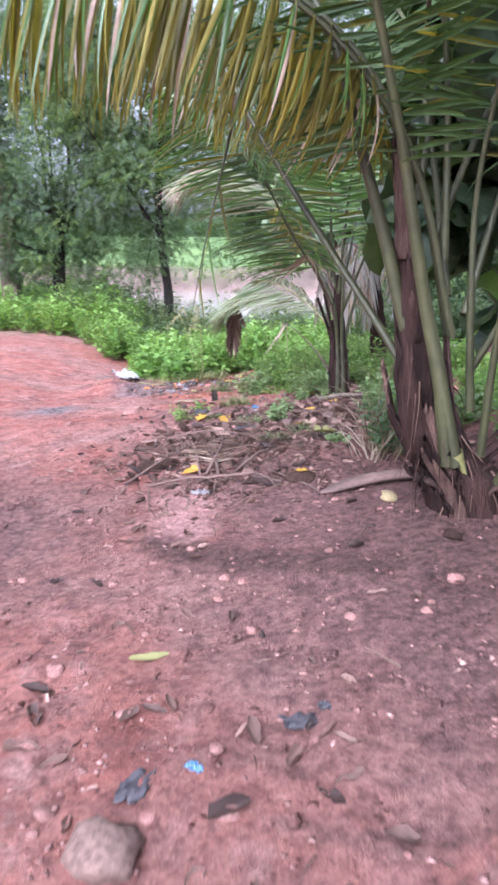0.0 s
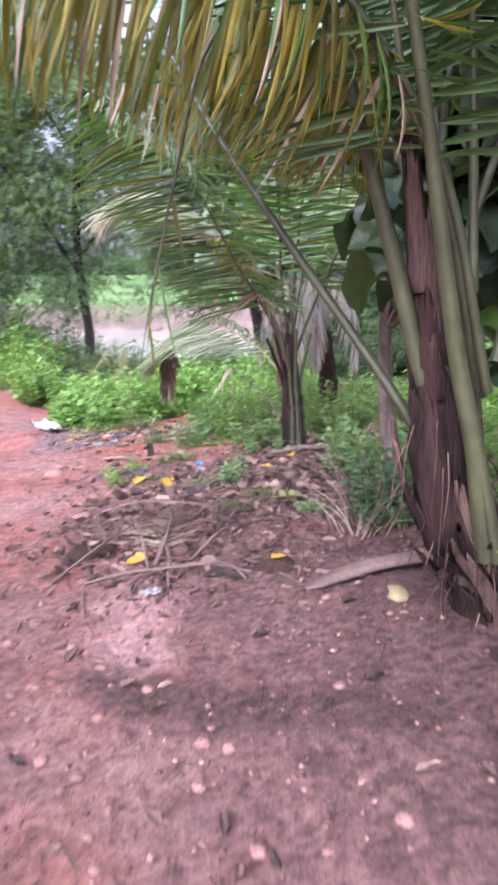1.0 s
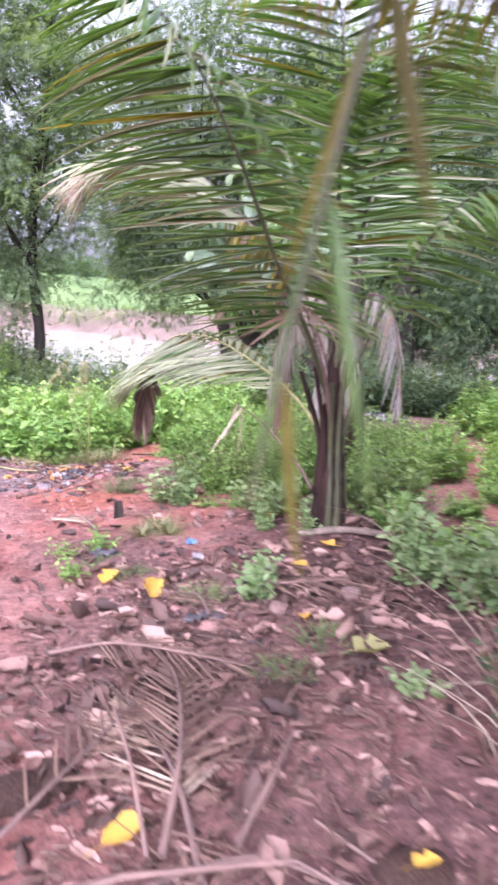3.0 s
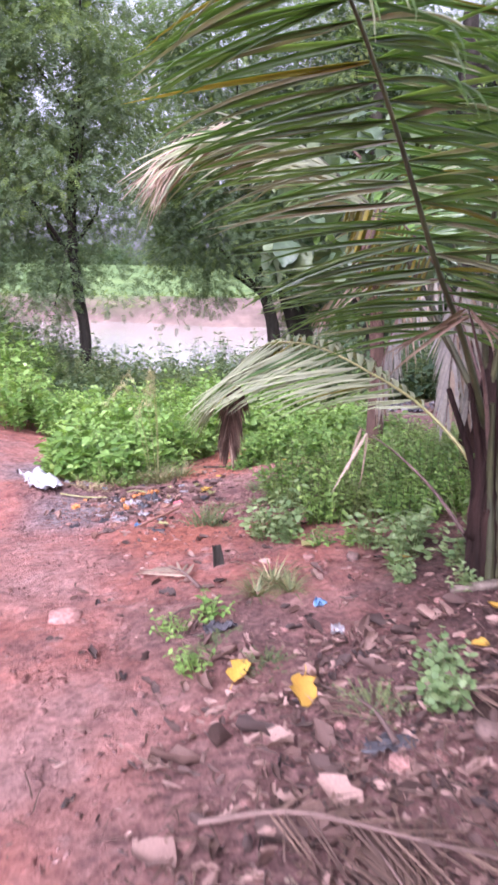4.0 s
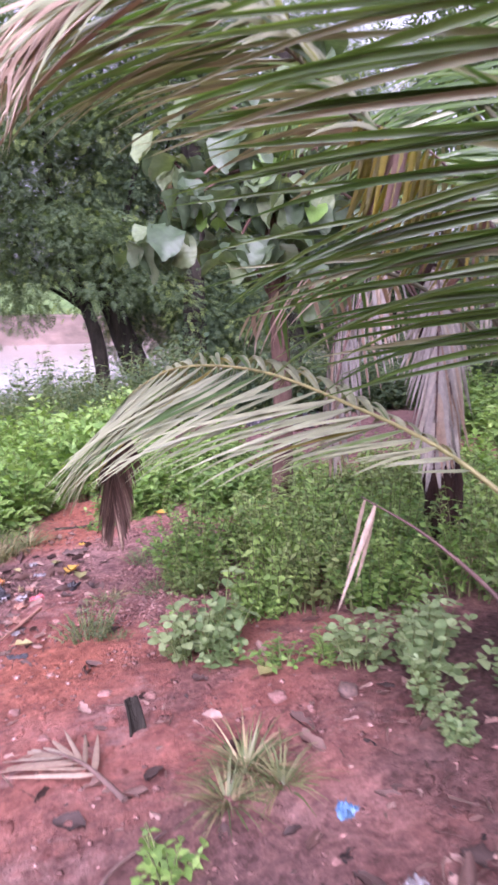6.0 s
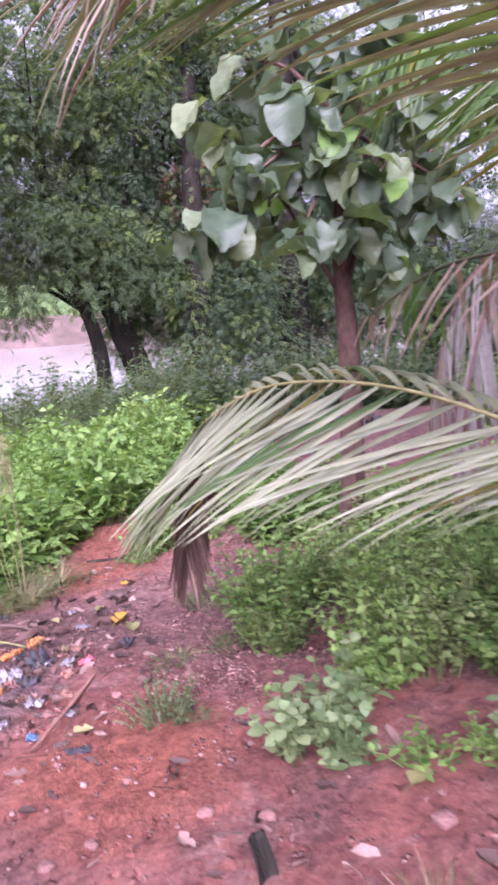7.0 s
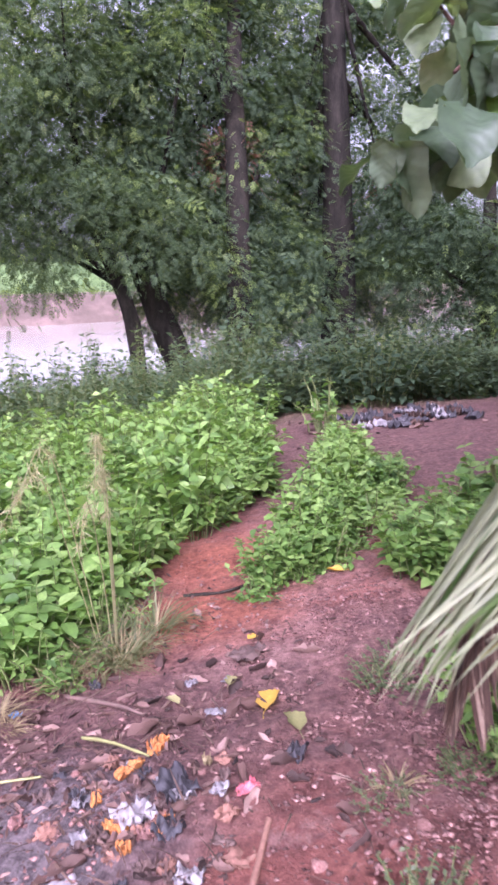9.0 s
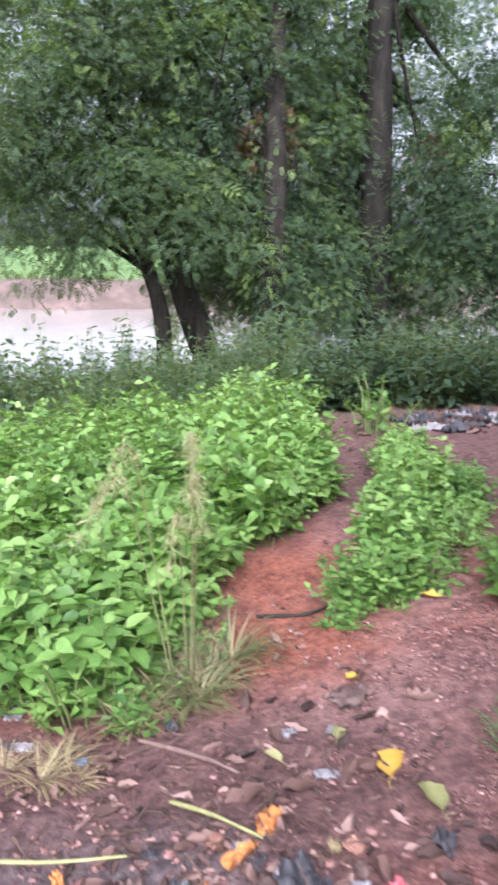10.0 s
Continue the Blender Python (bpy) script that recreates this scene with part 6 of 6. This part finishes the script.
for i, (x, y, s, turn, k) in enumerate(((-0.27, 5.31, 0.17, 40, 0), (-0.44, 7.62, 0.2, 70, 1), (-0.18, 7.37, 0.24, -100, 2), (0.95, 7.99, 0.16, 120, 0), (-0.45, 11.99, 0.2, 60, 1), (0.7, 7.6, 0.12, 20, 0), (0.55, 6.75, 0.13, 80, 1), (0.75, 9.0, 0.13, 30, 2),
                                        (0.5, 13.3, 0.12, 150, 0), (-0.3, 12.65, 0.08, 20, 1))):
    lay("fallen_leaf", FALLEN[k], x, y, s * 0.85, turn, "bright yellow fallen leaf on the soil", "fallen leaf", "yellow fallen leaves", 0.03, (rr.uniform(-12, 12), rr.uniform(-12, 12)))
PALE = fast_mesh("pale_leaf", *FLAT[1], PALE_LEAF)
for x, y, s, turn in ((0.78, 6.36, 0.27, 30), (-0.42, 11.75, 0.2, 80), (-0.55, 12.25, 0.12, 60), (-0.85, 12.2, 0.12, 110), (-0.87, 10.67, 0.12, 10), (0.2, 9.5, 0.17, 30)):
    lay("fallen_leaf", PALE, x, y, s * 0.8, turn, "pale green wilted fallen leaf", "fallen leaf", "", 0.03, (3, 5))
lay("fallen_leaf", fast_mesh("pale_leaf", *curled_leaf(560, 0.3, 0.35, 0.2), PALE_LEAF), -0.14, 2.66, 0.17, 25, "narrow pale green wilted fallen leaf", "fallen leaf", "", 0.02, (3, 5))


def dry_frond(points, length, pairs, seed, label, gone=0.35, width=0.26, sweep=1.05):
    """A dead frond lying on the soil."""
    pts = [on_ground(x, y, lift) for x, y, lift in points]
    ob = thing("dead_frond", pts[0], label, "dead frond", "dead fronds on the soil")
    frond(ob, pts, length, pairs, 0.25, 0.12, (0.1, 0.3), ((FROND_DRY if seed in (71, 73) else FROND_BROWN, 1.0),), 0.012, PETIOLE_DRY, sweep=sweep, seed=seed, gone=gone, width=width)


dry_frond([(-0.05, 5.1, 0.03), (-0.12, 5.5, 0.06), (-0.25, 5.9, 0.05), (-0.4, 6.3, 0.02)], 0.35, 26, 71, "grey dried palm frond lying among dead leaves", 0.05, 0.34, 1.2)
dry_frond([(-0.16, 5.2, 0.04), (-0.1, 5.6, 0.08), (-0.1, 6.1, 0.07), (-0.18, 6.6, 0.03)], 0.42, 34, 79, "grey dried palm frond lying among dead leaves", 0.05, 0.34, 1.25)
dry_frond([(0.4, 5.0, 0.02), (0.1, 5.15, 0.05), (-0.2, 5.1, 0.04), (-0.5, 5.05, 0.02)], 0.22, 10, 72, "grey dried palm frond lying among dead leaves")
dry_frond([(-0.6, 8.85, 0.03), (-0.7, 9.08, 0.05), (-0.78, 9.22, 0.05), (-0.86, 9.34, 0.04)], 0.42, 9, 73, "pinkish dried frond tip spread on red soil", 0.0, 0.6, 1.35)
dry_frond([(0.1, 6.9, 0.02), (0.05, 7.15, 0.05), (-0.1, 7.4, 0.03)], 0.3, 16, 74, "grey dried palm frond lying among dead leaves")
dry_frond([(-0.75, 5.15, 0.02), (-0.5, 5.45, 0.1), (-0.3, 5.8, 0.1), (-0.2, 6.2, 0.03)], 0.32, 30, 76, "dark tangled palm frond in the leaf heap")
dry_frond([(-0.65, 6.6, 0.02), (-0.35, 6.5, 0.09), (0.0, 6.3, 0.08), (0.3, 6.2, 0.02)], 0.3, 26, 77, "dark tangled palm frond in the leaf heap")
dry_frond([(0.2, 7.3, 0.02), (0.45, 7.1, 0.08), (0.75, 7.05, 0.08), (1.0, 7.2, 0.03)], 0.3, 24, 78, "dark tangled palm frond in the leaf heap")
dry_frond([(1.2, 7.9, 0.02), (1.3, 7.6, 0.06), (1.2, 7.3, 0.04)], 0.3, 12, 75, "grey dried palm frond at a palm's foot")


def stick(points, thick, mat, label, name="stick"):
    pts = [on_ground(x, y, lift) for x, y, lift in points]
    base = np.array(pts[0])
    path = smooth_curve(pts, 8) - base
    me = fast_mesh(name, *tube(path, np.linspace(thick, thick * 0.6, 8), 7, 1.0, np.random.default_rng(3), 0.28), mat)
    ob = tagged(new(name, me), label, "stick", "sticks on the soil")
    ob.matrix_basis = pose(*pts[0])


def bark_flap(x, y, turn):
    """A curved piece of black bark standing in the soil."""
    v, f, cols, rows = [], [], 7, 7
    rng = np.random.default_rng(9)
    top = rng.uniform(-0.02, 0.015, cols)
    for r in range(rows):
        u = r / (rows - 1)
        for c in range(cols):
            k = c / (cols - 1) - 0.5
            a = 2.0 * k
            v.append((0.055 * math.sin(a) * (1 - 0.25 * u), 0.05 * math.cos(a) - 0.05 + 0.05 * u * u, -0.03 + (0.2 + top[c]) * u + rng.normal(0, 0.003)))
    for r in range(rows - 1):
        for c in range(cols - 1):
            a = r * cols + c
            f.append((a, a + 1, a + cols + 1, a + cols))
    ob = lay("bark_piece", fast_mesh("bark_piece", np.array(v), np.array(f), BARK), x, y, 0.8, turn, "curved black piece of bark standing in soil", "bark", tip=(-14, 4))
    m = ob.modifiers.new("thickness", "SOLIDIFY")
    m.thickness = 0.012


bark_flap(-0.46, 9.36, 20)


def spathe():
    """A dry boat-shaped palm sheath lying on the soil."""
    pts = [on_ground(0.66, 4.7, 0.015), on_ground(0.8, 4.74, 0.03), on_ground(1.0, 4.78, 0.05), on_ground(1.2, 4.8, 0.06), on_ground(1.45, 4.82, 0.05)]
    base = np.array(pts[0])
    radii = np.interp(np.linspace(0, 1, 16), [0, 0.15, 0.45, 0.8, 1], [0.012, 0.05, 0.07, 0.062, 0.03])
    v, f = tube(smooth_curve(pts, 16) - base, radii, 12, 1.0, np.random.default_rng(4), 0.05)
    v[:, 2] = v[:, 2] * 1.0 - 0.55 * (v[:, 2] - np.repeat((smooth_curve(pts, 16) - base)[:, 2], 12))
    ob = tagged(new("dry_spathe", fast_mesh("dry_spathe", v, f, PETIOLE_DRY)), "dry pinkish-brown boat-shaped palm sheath on the soil", "palm husk")
    ob.matrix_basis = pose(*pts[0])


spathe()
stick([(-1.28, 12.08, 0.03), (-1.18, 11.9, 0.05), (-1.06, 11.72, 0.04)], 0.009, YELLOW_STALK, "yellow peeled stalk in the rubbish", "stalk")
stick([(-1.3, 12.6, 0.02), (-1.1, 12.3, 0.03), (-1.0, 12.15, 0.02)], 0.012, PETIOLE_DRY, "thin dry stick lying on the soil")
stick([(-0.45, 13.6, 0.02), (-0.2, 13.5, 0.02), (0.1, 13.55, 0.02)], 0.012, BARK, "dark twig on red soil")
stick([(-0.74, 11.22, 0.02), (-0.9, 10.95, 0.03), (-1.11, 10.62, 0.02)], 0.012, CARD, "long reddish-brown stick lying across the rubbish")
stick([(0.3, 5.3, 0.02), (0.55, 4.95, 0.02), (0.65, 4.75, 0.02)], 0.008, PETIOLE_DRY, "thin dry stick lying on the soil")
stick([(0.8, 8.3, 0.02), (1.2, 8.15, 0.05), (1.7, 7.7, 0.03)], 0.03, PALE_BARK, "pale fallen branch behind a palm")
stick([(-0.55, 5.07, 0.03), (-0.3, 5.12, 0.05), (-0.08, 5.13, 0.05), (0.24, 5.09, 0.06), (0.36, 4.88, 0.03)], 0.011, PETIOLE_DRY, "grey dry stalk lying across dead leaves")
stick([(-0.2, 5.22, 0.02), (-0.26, 5.5, 0.1), (-0.33, 5.82, 0.12)], 0.009, PETIOLE_DRY, "grey dry stalk lying across dead leaves")
stick([(-0.55, 5.02, 0.03), (-0.52, 4.82, 0.02), (-0.48, 4.64, 0.01)], 0.006, PETIOLE_DRY, "thin dry twig on the soil")
stick([(-0.31, 4.95, 0.03), (-0.22, 4.71, 0.01)], 0.006, PETIOLE_DRY, "thin dry twig on the soil")
stick([(-0.08, 5.1, 0.04), (-0.06, 4.75, 0.01)], 0.006, PETIOLE_DRY, "thin dry twig on the soil")
stick([(0.05, 5.2, 0.05), (0.2, 5.45, 0.08), (0.3, 5.7, 0.03)], 0.012, PETIOLE_DRY, "grey dry stalk lying across dead leaves")
stick([(-1.95, 11.98, 0.02), (-1.7, 11.92, 0.03), (-1.45, 11.86, 0.02)], 0.008, YELLOW_STALK, "yellow peeled stalk in the rubbish", "stalk")
stick([(-0.8, 8.35, 0.02), (-0.7, 8.5, 0.03), (-0.5, 8.62, 0.02)], 0.008, PETIOLE_DRY, "thin dry twig on the soil")
HUSK = [fast_mesh("husk", *stone_shape(640 + i), m) for i, m in enumerate((FIBRE, PETIOLE_DRY, FIBRE))]
for i, (x, y, s) in enumerate(((-0.62, 5.54, 0.2), (0.44, 9.16, 0.1), (-0.5, 5.6, 0.16), (0.54, 5.07, 0.2), (0.85, 7.0, 0.14), (0.5, 7.0, 0.13), (0.3, 6.0, 0.15), (0.45, 6.9, 0.12), (1.32, 3.72, 0.1), (0.9, 7.5, 0.15))):
    lay("coconut_husk", HUSK[i % 3], x, y, s, 60 * i, "weathered brown piece of coconut husk", "husk", "husks on the soil", 0.01)
lay("coconut_husk", fast_mesh("husk", *stone_shape(648), CREAM), 1.07, 4.4, 0.12, 20, "pale cream-yellow piece of coconut husk", "husk", "husks on the soil", 0.02)
lay("fallen_leaf", FALLEN[1], 0.55, 5.04, 0.09, 20, "bright yellow fallen leaf on a husk", "fallen leaf", "yellow fallen leaves", 0.075)


# ---- brick pier at the road's far end ----
def pier():
    x, y = -8.28, 24.2
    ob = thing("gate_post", (x, y, float(ground_base(x, y)) - 0.05), "weathered pinkish brick gate post beside the road", "post")
    v, f = [], []
    for i, (z, r) in enumerate(((0, 0.24), (4.2, 0.24), (4.22, 0.28), (4.4, 0.28), (4.42, 0.24), (5.2, 0.22))):
        v += [(-r, -r, z), (r, -r, z), (r, r, z), (-r, r, z)]
        if i:
            a = 4 * i - 4
            f += [(a + k, a + (k + 1) % 4, a + 4 + (k + 1) % 4, a + 4 + k) for k in range(4)]
    n = len(v) - 4
    f.append((n, n + 1, n + 2, n + 3))
    part("shaft", fast_mesh("shaft", np.array(v), np.array(f), PALE_BARK, False), ob)


pier()
